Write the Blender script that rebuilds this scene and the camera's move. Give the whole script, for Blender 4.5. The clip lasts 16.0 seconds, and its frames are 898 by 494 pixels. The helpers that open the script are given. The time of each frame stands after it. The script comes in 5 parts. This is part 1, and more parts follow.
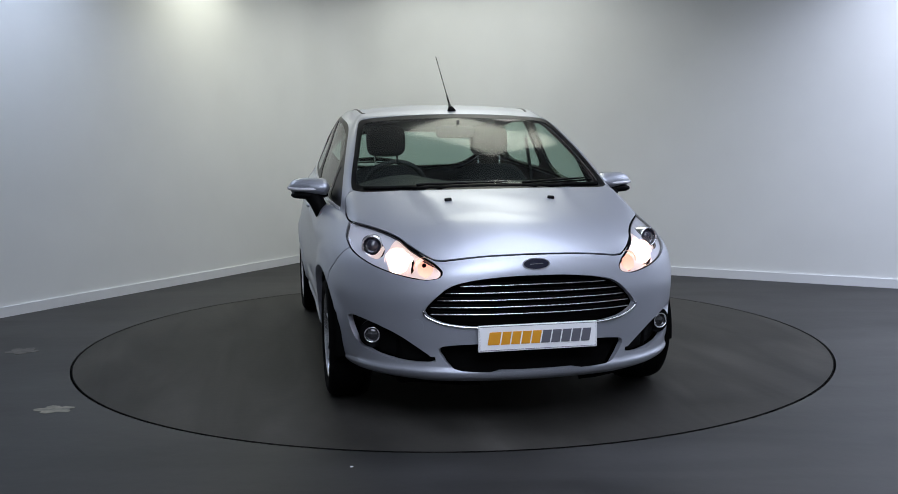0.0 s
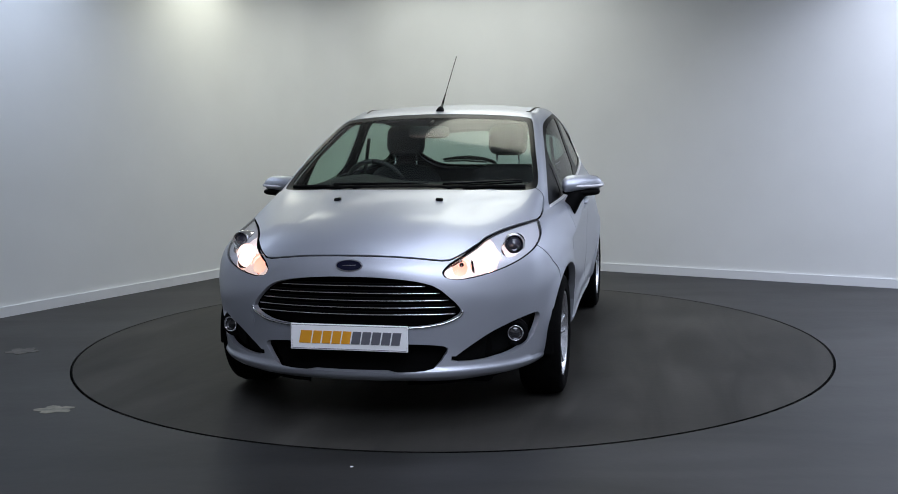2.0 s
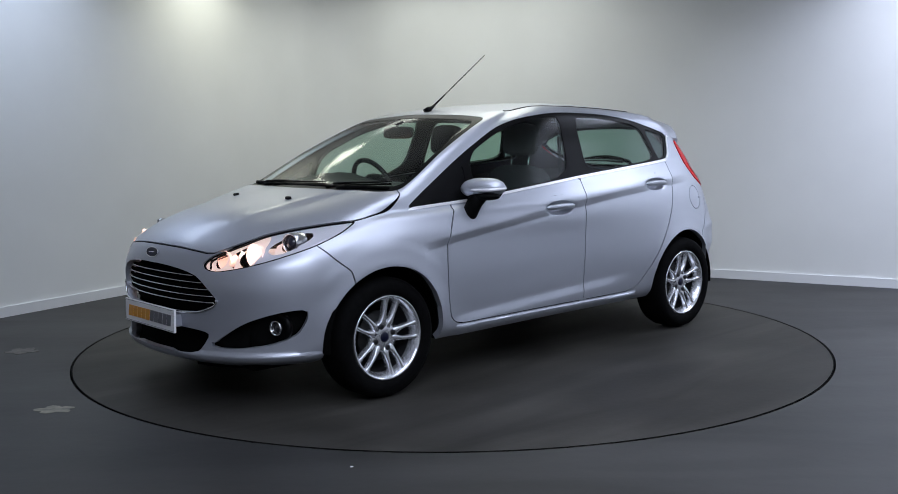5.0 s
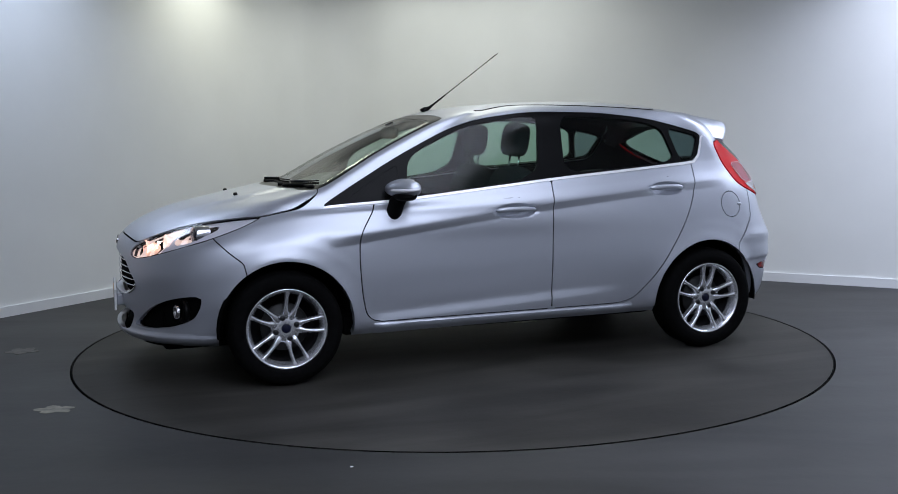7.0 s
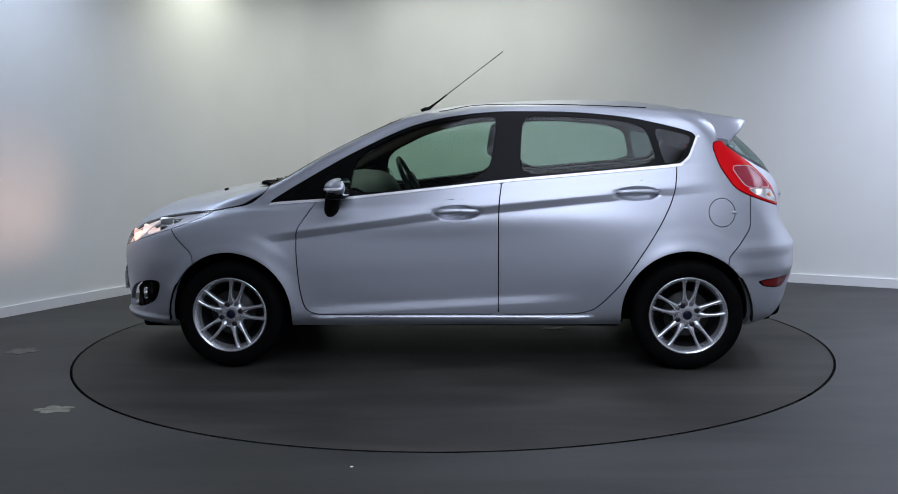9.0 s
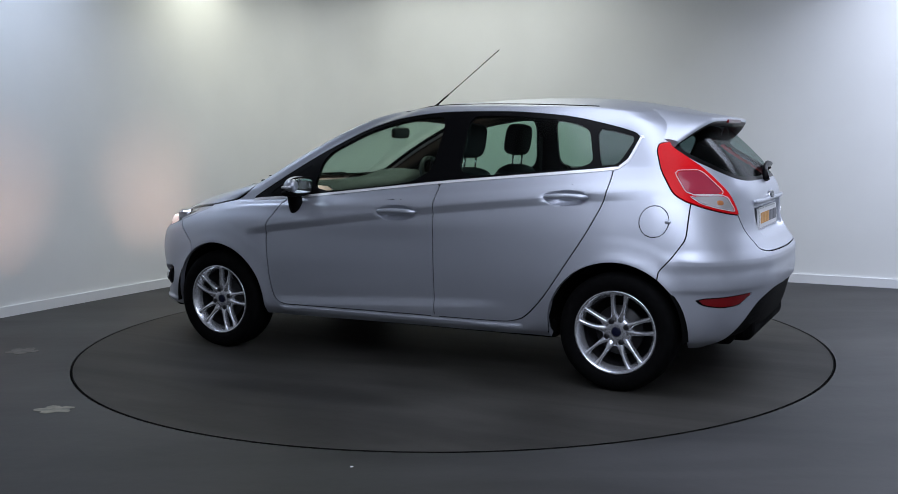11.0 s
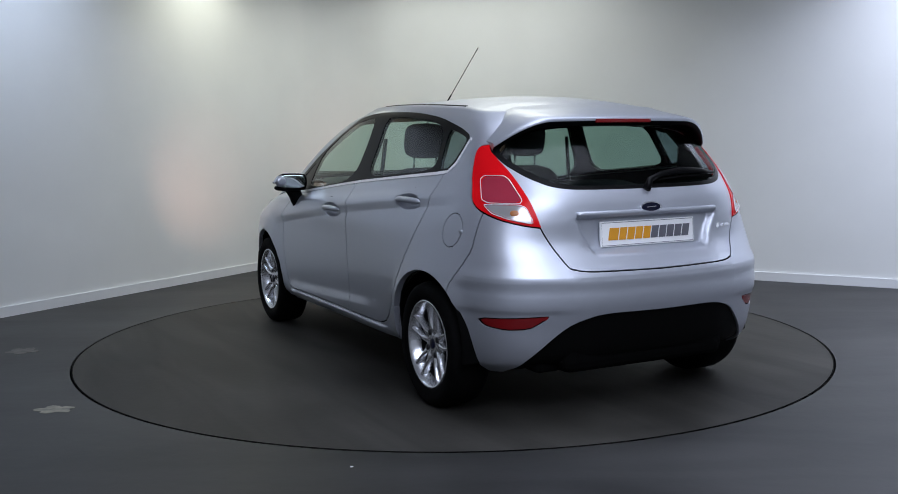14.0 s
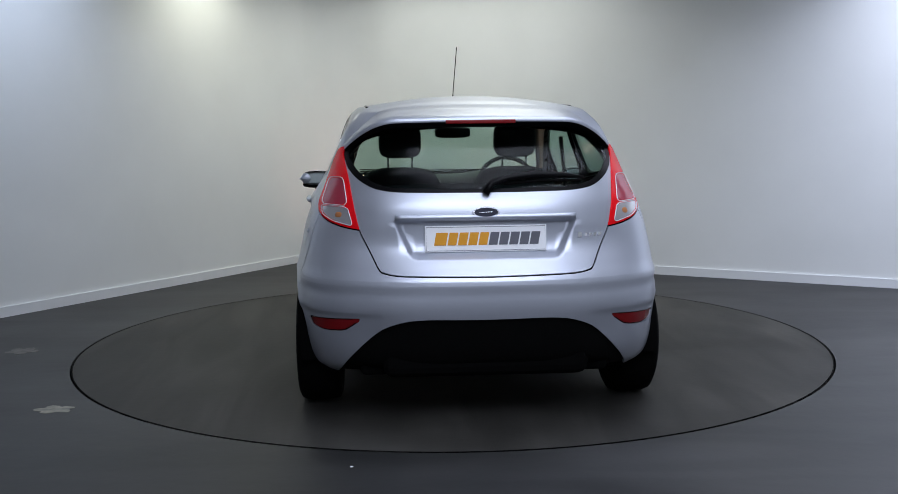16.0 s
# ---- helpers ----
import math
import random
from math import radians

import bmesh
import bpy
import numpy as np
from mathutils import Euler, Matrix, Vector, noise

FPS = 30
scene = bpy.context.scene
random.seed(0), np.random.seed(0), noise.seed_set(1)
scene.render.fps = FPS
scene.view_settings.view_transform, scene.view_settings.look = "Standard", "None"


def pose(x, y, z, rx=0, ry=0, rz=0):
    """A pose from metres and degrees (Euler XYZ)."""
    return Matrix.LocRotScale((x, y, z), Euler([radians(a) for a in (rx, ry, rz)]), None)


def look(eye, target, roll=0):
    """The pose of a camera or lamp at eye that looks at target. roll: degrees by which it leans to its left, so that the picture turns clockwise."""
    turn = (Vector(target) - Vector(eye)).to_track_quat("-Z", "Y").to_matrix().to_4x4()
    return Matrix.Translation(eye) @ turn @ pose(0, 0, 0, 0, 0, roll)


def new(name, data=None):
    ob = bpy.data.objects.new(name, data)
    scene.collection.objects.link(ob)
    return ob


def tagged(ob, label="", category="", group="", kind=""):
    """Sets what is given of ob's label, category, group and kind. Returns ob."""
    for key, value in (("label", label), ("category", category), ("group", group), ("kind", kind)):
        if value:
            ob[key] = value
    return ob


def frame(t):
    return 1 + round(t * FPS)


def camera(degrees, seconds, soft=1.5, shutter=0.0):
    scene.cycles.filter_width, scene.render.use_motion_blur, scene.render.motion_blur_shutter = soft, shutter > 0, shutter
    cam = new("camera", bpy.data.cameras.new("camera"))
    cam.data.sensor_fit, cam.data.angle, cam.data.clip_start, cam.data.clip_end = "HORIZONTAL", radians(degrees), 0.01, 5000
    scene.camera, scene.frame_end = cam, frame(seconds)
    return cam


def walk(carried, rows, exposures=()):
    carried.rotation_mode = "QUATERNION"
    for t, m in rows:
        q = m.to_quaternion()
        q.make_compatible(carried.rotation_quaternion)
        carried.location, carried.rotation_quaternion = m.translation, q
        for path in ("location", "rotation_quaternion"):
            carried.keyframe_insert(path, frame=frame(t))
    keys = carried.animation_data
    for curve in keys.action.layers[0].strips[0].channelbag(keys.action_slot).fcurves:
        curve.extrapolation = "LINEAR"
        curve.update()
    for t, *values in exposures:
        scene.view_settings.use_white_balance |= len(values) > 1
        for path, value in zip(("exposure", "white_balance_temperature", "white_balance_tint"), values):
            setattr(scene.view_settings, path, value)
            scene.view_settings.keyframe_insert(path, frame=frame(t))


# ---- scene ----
# camera: on a tripod, still
cam = camera(49.28, 16.0, soft=0.9)
EYE = Vector((0.0, -6.0406, 1.2559))
VIEW = look(EYE, EYE + Vector((-0.002224, 0.993745, -0.111653)), -0.657)
walk(cam, [(0.0, VIEW), (16.0, VIEW)], [(0.0, 0.0), (16.0, 0.0)])

# world: a closed room, so only a faint fill comes from outside
world = bpy.data.worlds.new("world")
scene.world = world
world.use_nodes = True
world.node_tree.nodes["Background"].inputs[0].default_value = (0.6, 0.65, 0.75, 1)
world.node_tree.nodes["Background"].inputs[1].default_value = 0.02

# the room: two walls meet behind the car in a coved corner
CORNER = Vector((-1.218, 4.473, 0.0))
WALL_A = Vector((-math.cos(radians(60.36)), -math.sin(radians(60.36)), 0.0))
WALL_B = Vector((math.cos(radians(-29.2)), math.sin(radians(-29.2)), 0.0))
LONG_A, LONG_B, HIGH = 11.6, 10.4, 3.0


def in_room(a, b, z=0.0):
    """A place a metres along one wall and b metres along the other, from their corner."""
    return CORNER + WALL_A * a + WALL_B * b + Vector((0, 0, z))


def ceiling_lamp(a, b, la, lb, watts, colour, beam):
    data = bpy.data.lights.new("ceiling_panel_lamp", "AREA")
    data.shape, data.size, data.size_y = "RECTANGLE", la, lb
    data.energy, data.color, data.spread = watts, colour, radians(beam)
    ob = new("ceiling_panel_lamp", data)
    ob.matrix_world = Matrix.Translation(in_room(a, b, HIGH - 0.06)) @ pose(0, 0, 0, 0, 0, 58.5)
    return ob


LAMPS = [(2.05, 0.50, 0.6, 0.6, 11, (0.98, 1.0, 0.86), 145),
         (4.1, 0.45, 1.5, 0.6, 17, (0.66, 0.77, 1.0), 124),
         (0.90, 7.3, 1.3, 4.2, 146, (0.72, 0.79, 1.0), 134),
         (0.80, 1.75, 1.0, 2.6, 26, (0.95, 0.98, 0.92), 152),
         (2.2, 3.1, 1.0, 1.2, 13, (0.97, 1.0, 0.86), 170),
         (4.6, 4.9, 2.2, 2.2, 46, (0.74, 0.81, 1.0), 180),
         (5.2, 8.2, 3.6, 3.0, 10, (0.76, 0.82, 1.0), 180),
         (7.6, 6.4, 3.2, 3.2, 176, (0.74, 0.81, 1.0), 180)]
for row in LAMPS:
    ceiling_lamp(*row)


# ---- materials ----
def material(name, colour, rough=0.5, metal=0.0, **more):
    m = bpy.data.materials.new(name)
    m.use_nodes = True
    b = m.node_tree.nodes["Principled BSDF"]
    b.inputs["Base Color"].default_value = (*colour, 1)
    b.inputs["Roughness"].default_value = rough
    b.inputs["Metallic"].default_value = metal
    for key, value in more.items():
        b.inputs[key.replace("_", " ")].default_value = value
    return m


def grain(m, scale, low, high, detail=4.0, bump=0.0, rough=None, where="Object"):
    """Varies a material's colour between two colours by noise, at the size 1 / scale metres, with relief if asked."""
    t = m.node_tree
    b = t.nodes["Principled BSDF"]
    co, no, ramp = t.nodes.new("ShaderNodeTexCoord"), t.nodes.new("ShaderNodeTexNoise"), t.nodes.new("ShaderNodeValToRGB")
    no.inputs["Scale"].default_value, no.inputs["Detail"].default_value = scale, detail
    ramp.color_ramp.elements[0].position, ramp.color_ramp.elements[1].position = 0.3, 0.7
    ramp.color_ramp.elements[0].color, ramp.color_ramp.elements[1].color = (*low, 1), (*high, 1)
    t.links.new(co.outputs[where], no.inputs["Vector"])
    t.links.new(no.outputs["Fac"], ramp.inputs[0])
    t.links.new(ramp.outputs[0], b.inputs["Base Color"])
    if rough:
        r = t.nodes.new("ShaderNodeMapRange")
        r.inputs[3].default_value, r.inputs[4].default_value = rough
        t.links.new(no.outputs["Fac"], r.inputs[0])
        t.links.new(r.outputs[0], b.inputs["Roughness"])
    if bump:
        fine, bm_ = t.nodes.new("ShaderNodeTexNoise"), t.nodes.new("ShaderNodeBump")
        fine.inputs["Scale"].default_value = scale * 14
        bm_.inputs["Strength"].default_value, bm_.inputs["Distance"].default_value = bump, 0.002
        t.links.new(co.outputs[where], fine.inputs["Vector"])
        t.links.new(fine.outputs["Fac"], bm_.inputs["Height"])
        t.links.new(bm_.outputs[0], b.inputs["Normal"])
    return m


WALL = grain(material("wall_paint", (0.62, 0.63, 0.62), 0.42), 1.3, (0.70, 0.71, 0.70), (0.75, 0.76, 0.75), bump=0.12)
SKIRT = material("skirting_paint", (0.70, 0.71, 0.72), 0.35)
CEILING = grain(material("ceiling_paint", (0.55, 0.55, 0.55), 0.8), 2.0, (0.76, 0.76, 0.76), (0.80, 0.80, 0.80))
FLOOR = grain(material("floor_paint", (0.07, 0.07, 0.07), 0.4), 1.1, (0.009, 0.0088, 0.0086), (0.026, 0.0254, 0.0250), 11.0, 0.35, (0.42, 0.72))
DISC = grain(material("turntable_paint", (0.07, 0.07, 0.07), 0.4, Specular_IOR_Level=0.12), 1.6, (0.024, 0.0228, 0.0200), (0.051, 0.0484, 0.0431), 10.0, 0.3, (0.44, 0.66))
STAIN = grain(material("bare_patch", (0.2, 0.19, 0.16), 0.6), 25, (0.12, 0.12, 0.10), (0.30, 0.28, 0.22))
OLD_STAIN = grain(material("old_bare_patch", (0.1, 0.09, 0.08), 0.6), 25, (0.045, 0.043, 0.040), (0.11, 0.10, 0.088))


def scuffs(m, amount):
    """Adds long faint scuffs and stains to a floor's colour."""
    t = m.node_tree
    b = t.nodes["Principled BSDF"]
    old = b.inputs["Base Color"].links[0].from_socket
    co, mp, no = t.nodes.new("ShaderNodeTexCoord"), t.nodes.new("ShaderNodeMapping"), t.nodes.new("ShaderNodeTexNoise")
    ramp, mix = t.nodes.new("ShaderNodeMapRange"), t.nodes.new("ShaderNodeMix")
    mp.inputs["Rotation"].default_value, mp.inputs["Scale"].default_value = (0, 0, 0.35), (0.5, 2.6, 1)
    no.inputs["Scale"].default_value, no.inputs["Detail"].default_value, no.inputs["Distortion"].default_value = 1.1, 6.0, 0.8
    ramp.inputs[1].default_value, ramp.inputs[2].default_value, ramp.inputs[3].default_value, ramp.inputs[4].default_value = 0.35, 0.68, 1 - amount, 1 + amount
    mix.data_type, mix.blend_type = "RGBA", "MULTIPLY"
    mix.inputs[0].default_value = 1.0
    t.links.new(co.outputs["Object"], mp.inputs[0])
    t.links.new(mp.outputs[0], no.inputs["Vector"])
    t.links.new(no.outputs["Fac"], ramp.inputs[0])
    t.links.new(old, mix.inputs["A"])
    t.links.new(ramp.outputs[0], mix.inputs["B"])
    t.links.new(mix.outputs["Result"], b.inputs["Base Color"])


scuffs(FLOOR, 0.45)
scuffs(DISC, 0.30)
GAP_DARK = material("dark_gap", (0.002, 0.002, 0.002), 0.9, Specular_IOR_Level=0.05)
SILVER = grain(material("silver_paint", (0.5, 0.51, 0.54), 0.42, 0.70, Coat_Weight=0.4, Coat_Roughness=0.12), 900, (0.455, 0.475, 0.53), (0.56, 0.585, 0.645), 2.0)
BLACK = material("black_trim", (0.003, 0.003, 0.0034), 0.32, Specular_IOR_Level=0.10)
SATIN = grain(material("black_plastic", (0.006, 0.006, 0.006), 0.6, Specular_IOR_Level=0.06), 120, (0.002, 0.002, 0.002), (0.004, 0.004, 0.004), bump=0.2)
BELT_CHROME = material("satin_chrome", (0.92, 0.92, 0.93), 0.3, 0.35)
CHROME = material("chrome", (0.8, 0.8, 0.82), 0.12, 1.0)
ALLOY = grain(material("alloy", (0.7, 0.71, 0.74), 0.26, 0.85), 60, (0.66, 0.67, 0.70), (0.76, 0.77, 0.80))
RUBBER = grain(material("tyre_rubber", (0.005, 0.005, 0.005), 0.8, Specular_IOR_Level=0.06), 40, (0.0015, 0.0015, 0.0016), (0.0035, 0.0035, 0.0035), bump=0.3)
FABRIC = grain(material("seat_fabric", (0.02, 0.021, 0.024), 0.9), 200, (0.014, 0.015, 0.017), (0.032, 0.033, 0.037), bump=0.4)
DASH = grain(material("dash_plastic", (0.012, 0.012, 0.013), 0.55), 90, (0.010, 0.010, 0.011), (0.018, 0.018, 0.019), bump=0.2)
LINING = material("dark_lining", (0.02, 0.02, 0.021), 0.85)
RED = material("red_lens", (0.62, 0.004, 0.008), 0.22, 0.0, Specular_IOR_Level=0.15, Emission_Color=(1.0, 0.01, 0.015, 1.0), Emission_Strength=0.06)
DARK_RED = material("dark_red_reflector", (0.18, 0.006, 0.008), 0.15)
PINK = material("pink_lens", (0.34, 0.03, 0.055), 0.12)
PLATE = material("plate_white", (0.92, 0.92, 0.92), 0.35)
ORANGE = material("orange_letter", (0.75, 0.33, 0.02), 0.4)
LETTER_GREY = material("grey_letter", (0.13, 0.13, 0.15), 0.4)
BLUE = material("badge_blue", (0.003, 0.004, 0.018), 0.3, 0.0, Specular_IOR_Level=0.3)
ICE = material("clear_reflector", (0.78, 0.78, 0.81), 0.25, 0.15)
AMBER = material("amber_bulb", (0.40, 0.15, 0.05), 0.25)
MIRROR = material("mirror_glass", (0.50, 0.55, 0.54), 0.02, 1.0)


def glass(name, tint, gloss=1.0):
    """A tinted pane: it lets light straight through and mirrors by Fresnel."""
    m = bpy.data.materials.new(name)
    m.use_nodes = True
    t = m.node_tree
    t.nodes.clear()
    out, mix = t.nodes.new("ShaderNodeOutputMaterial"), t.nodes.new("ShaderNodeMixShader")
    clear, shiny, edge = t.nodes.new("ShaderNodeBsdfTransparent"), t.nodes.new("ShaderNodeBsdfGlossy"), t.nodes.new("ShaderNodeLayerWeight")
    power, scale_, add = (t.nodes.new("ShaderNodeMath") for _ in range(3))
    power.operation, scale_.operation, add.operation = "POWER", "MULTIPLY", "ADD"
    power.inputs[1].default_value, scale_.inputs[1].default_value, add.inputs[1].default_value = 4.5, 0.75 * gloss, 0.03 * gloss
    edge.inputs[0].default_value = 0.5
    clear.inputs[0].default_value = (*tint, 1)
    shiny.inputs[1].default_value = 0.11
    t.links.new(edge.outputs["Facing"], power.inputs[0])
    t.links.new(power.outputs[0], scale_.inputs[0])
    t.links.new(scale_.outputs[0], add.inputs[0])
    t.links.new(add.outputs[0], mix.inputs[0])
    t.links.new(clear.outputs[0], mix.inputs[1])
    t.links.new(shiny.outputs[0], mix.inputs[2])
    t.links.new(mix.outputs[0], out.inputs[0])
    return m


SCREEN = glass("green_tint_screen", (0.80, 0.90, 0.84))
PANE = glass("green_tint_pane", (0.58, 0.74, 0.67), 1.15)
REAR_PANE = glass("rear_window_pane", (0.48, 0.60, 0.57), 0.55)
SMOKED = glass("smoked_pane", (0.24, 0.31, 0.33), 1.2)
CLEAR = glass("clear_lens", (0.92, 0.92, 0.94))


def glow(name, colour, strength):
    m = bpy.data.materials.new(name)
    m.use_nodes = True
    b = m.node_tree.nodes["Principled BSDF"]
    b.inputs["Base Color"].default_value = (*colour, 1)
    b.inputs["Emission Color"].default_value = (*colour, 1)
    b.inputs["Emission Strength"].default_value = strength
    return m


BULB = glow("headlamp_bulb", (1.0, 0.62, 0.48), 2000.0)


# ---- mesh helpers ----
def link(name, bm, mat, parent=None, smooth=False):
    mesh = bpy.data.meshes.new(name)
    bm.to_mesh(mesh)
    bm.free()
    mesh.materials.append(mat)
    if smooth:
        mesh.polygons.foreach_set("use_smooth", [True] * len(mesh.polygons))
    ob = new(name, mesh)
    ob.parent = parent
    return ob


def part(name, bm, mat, parent, label="", smooth=False):
    return tagged(link(name, bm, mat, parent, smooth), label)


def box(bm, size, m=None, bevel=0.0):
    """Adds a box of that size round the origin of m, with rounded edges if asked."""
    made = bmesh.ops.create_cube(bm, size=1.0, matrix=(m or Matrix()) @ Matrix.Diagonal((*size, 1)))
    if bevel:
        edges = {e for v in made["verts"] for e in v.link_edges}
        bmesh.ops.bevel(bm, geom=list(edges), offset=bevel, segments=3, affect="EDGES", profile=0.5)
    return bm


def cylinder(bm, r1, r2, depth, m=None, n=24):
    bmesh.ops.create_cone(bm, cap_ends=True, segments=n, radius1=r1, radius2=r2, depth=depth, matrix=m or Matrix())
    return bm


def lathe(profile, n=48, bm=None):
    """Turns a profile of (radius, y) round the y axis."""
    bm = bm or bmesh.new()
    rings = []
    for r, y in profile:
        rings.append([bm.verts.new((r * math.cos(2 * math.pi * k / n), y, r * math.sin(2 * math.pi * k / n))) for k in range(n)])
    for a, b in zip(rings, rings[1:]):
        for k in range(n):
            bm.faces.new((a[k], b[k], b[(k + 1) % n], a[(k + 1) % n]))
    return bm


def tube(points, radius, bm=None, n=8, ends=True):
    """A round rod along points; radius may be one number or one for each point."""
    bm = bm or bmesh.new()
    pts = [Vector(q) for q in points]
    rad = [radius] * len(pts) if isinstance(radius, (int, float)) else radius
    rings = []
    for k, q in enumerate(pts):
        d = (pts[min(k + 1, len(pts) - 1)] - pts[max(k - 1, 0)]).normalized()
        side = d.cross(Vector((0, 0, 1)))
        side = (side if side.length > 1e-3 else d.cross(Vector((0, 1, 0)))).normalized()
        up = side.cross(d)
        rings.append([bm.verts.new(q + (side * math.cos(2 * math.pi * j / n) + up * math.sin(2 * math.pi * j / n)) * rad[k]) for j in range(n)])
    for a, b in zip(rings, rings[1:]):
        for j in range(n):
            bm.faces.new((a[j], a[(j + 1) % n], b[(j + 1) % n], b[j]))
    if ends:
        bm.faces.new(rings[0][::-1])
        bm.faces.new(rings[-1])
    return bm


def prism(outline, depth, m=None, bm=None):
    """A flat plate: an outline of (x, y), from z = 0 to depth."""
    bm = bm or bmesh.new()
    m = m or Matrix()
    low = [bm.verts.new(m @ Vector((x, y, 0))) for x, y in outline]
    top = [bm.verts.new(m @ Vector((x, y, depth))) for x, y in outline]
    bm.faces.new(low[::-1])
    bm.faces.new(top)
    for k in range(len(low)):
        j = (k + 1) % len(low)
        bm.faces.new((low[k], low[j], top[j], top[k]))
    return bm


# ---- the room ----
def slab(name, m, size, mat, label, category):
    bm = bmesh.new()
    box(bm, size, m)
    return tagged(link(name, bm, mat), label, category, kind="structure")


def room():
    turn = Matrix.Rotation(radians(58.5), 4, "Z")
    # floor with a round hole for the turntable
    bm = bmesh.new()
    n = 128
    hole = [Vector((RING * math.cos(2 * math.pi * k / n), RING * math.sin(2 * math.pi * k / n), 0)) for k in range(n)]
    far = [h.normalized() * 16 for h in hole]
    hv, fv = [bm.verts.new(h) for h in hole], [bm.verts.new(f) for f in far]
    dv = [bm.verts.new(h - Vector((0, 0, 0.08))) for h in hole]
    for k in range(n):
        j = (k + 1) % n
        bm.faces.new((hv[k], fv[k], fv[j], hv[j]))
        bm.faces.new((hv[j], dv[j], dv[k], hv[k]))
    tagged(link("floor", bm, FLOOR), "dark grey painted studio floor with scuffs and patches", "floor", kind="structure")
    bm = bmesh.new()
    bmesh.ops.create_circle(bm, cap_ends=True, segments=64, radius=RING + 0.3, matrix=Matrix.Translation((0, 0, -0.08)))
    tagged(link("turntable_pit", bm, GAP_DARK), "dark pit below the turntable", "pit", kind="structure")
    # walls: the two seen ones run into a coved corner
    cove, seg = 0.55, 60
    line = [in_room(LONG_A, 0), in_room(cove, 0)]
    c = in_room(cove, cove)
    for k in range(1, seg):
        ang = math.pi / 2 * k / seg
        line.append(c - WALL_B * cove * math.cos(ang) - WALL_A * cove * math.sin(ang))
    line += [in_room(0, cove), in_room(0, LONG_B)]

    def run(name, pts, low, high, thick, mat, label, category, lip=0.0):
        bm = bmesh.new()
        rows = []
        for k, q in enumerate(pts):
            d = (pts[min(k + 1, len(pts) - 1)] - pts[max(k - 1, 0)]).normalized()
            out = Vector((-d.y, d.x, 0))
            if (q + out - in_room(4, 4)).length < (q - in_room(4, 4)).length:
                out = -out
            rows.append([bm.verts.new(q + out * w + Vector((0, 0, z))) for w, z in ((-lip, low), (-lip, high), (thick, high), (thick, low))])
        for a, b in zip(rows, rows[1:]):
            for j in range(4):
                bm.faces.new((a[j], a[(j + 1) % 4], b[(j + 1) % 4], b[j]))
        bmesh.ops.recalc_face_normals(bm, faces=bm.faces)
        ob = tagged(link(name, bm, mat), label, category, kind="structure")
        return ob

    mid = len(line) // 2 + 1
    run("wall_west", line[:mid], -0.1, HIGH, 0.15, WALL, "pale grey painted studio wall with a coved corner", "wall")
    run("wall_north", line[mid - 1:], -0.1, HIGH, 0.15, WALL, "pale grey painted studio wall", "wall")
    run("baseboard", line[:mid], 0.0, 0.075, 0.0, SKIRT, "pale grey painted skirting board along the wall", "skirting", 0.016)
    run("baseboard", line[mid - 1:], 0.0, 0.075, 0.0, SKIRT, "white painted skirting board along the wall", "skirting", 0.016)
    run("wall_south", [in_room(LONG_A, 0), in_room(LONG_A, LONG_B)], -0.1, HIGH, 0.15, WALL, "pale grey painted studio wall", "wall")
    run("wall_east", [in_room(0, LONG_B), in_room(LONG_A, LONG_B)], -0.1, HIGH, 0.15, WALL, "pale grey painted studio wall", "wall")
    slab("ceiling", Matrix.Translation(in_room(LONG_A / 2, LONG_B / 2, HIGH + 0.1)) @ turn, (LONG_A + 0.6, LONG_B + 0.6, 0.2), CEILING, "plain matt ceiling", "ceiling")


RING = 2.2423
room()


def patch(name, x, y, rx, ry, mat, label, parent=None, z=0.0, seed=1, points=40):
    """A thin ragged patch of worn paint, lying on the floor."""
    rng = random.Random(seed)
    bm = bmesh.new()
    out = []
    for k in range(points):
        a = 2 * math.pi * k / points
        r = 0.55 + 0.45 * abs(math.sin(a * 2.5 + seed)) * rng.uniform(0.6, 1.0)
        out.append((x + rx * r * math.cos(a), y + ry * r * math.sin(a)))
    prism(out, 0.002, Matrix.Translation((0, 0, z)), bm)
    return tagged(link(name, bm, mat, parent), label, "floor patch", kind="structure") if parent is None else link(name, bm, mat, parent)


# ---- the car's shell ----
# Profiles of the body, from the sill up to the roof: (x, y, z) at each of the levels
FRONT_CENTRE = [(1.90, 0, .19), (2.03, 0, .235), (2.035, 0, .36), (2.045, 0, .47), (2.045, 0, .60), (2.03, 0, .715), (1.965, 0, .79), (1.80, 0, .872), (1.50, 0, .945), (1.11, 0, 1.0), (.74, 0, 1.212), (.37, 0, 1.374), (.20, 0, 1.419)]
FRONT_QUARTER = [(1.84, .42, .19), (1.955, .42, .237), (1.965, .43, .36), (1.975, .43, .47), (1.98, .43, .60), (1.955, .42, .70), (1.89, .41, .77), (1.72, .40, .855), (1.44, .40, .925), (1.08, .41, .993), (.70, .37, 1.205), (.345, .33, 1.364), (.18, .31, 1.411)]
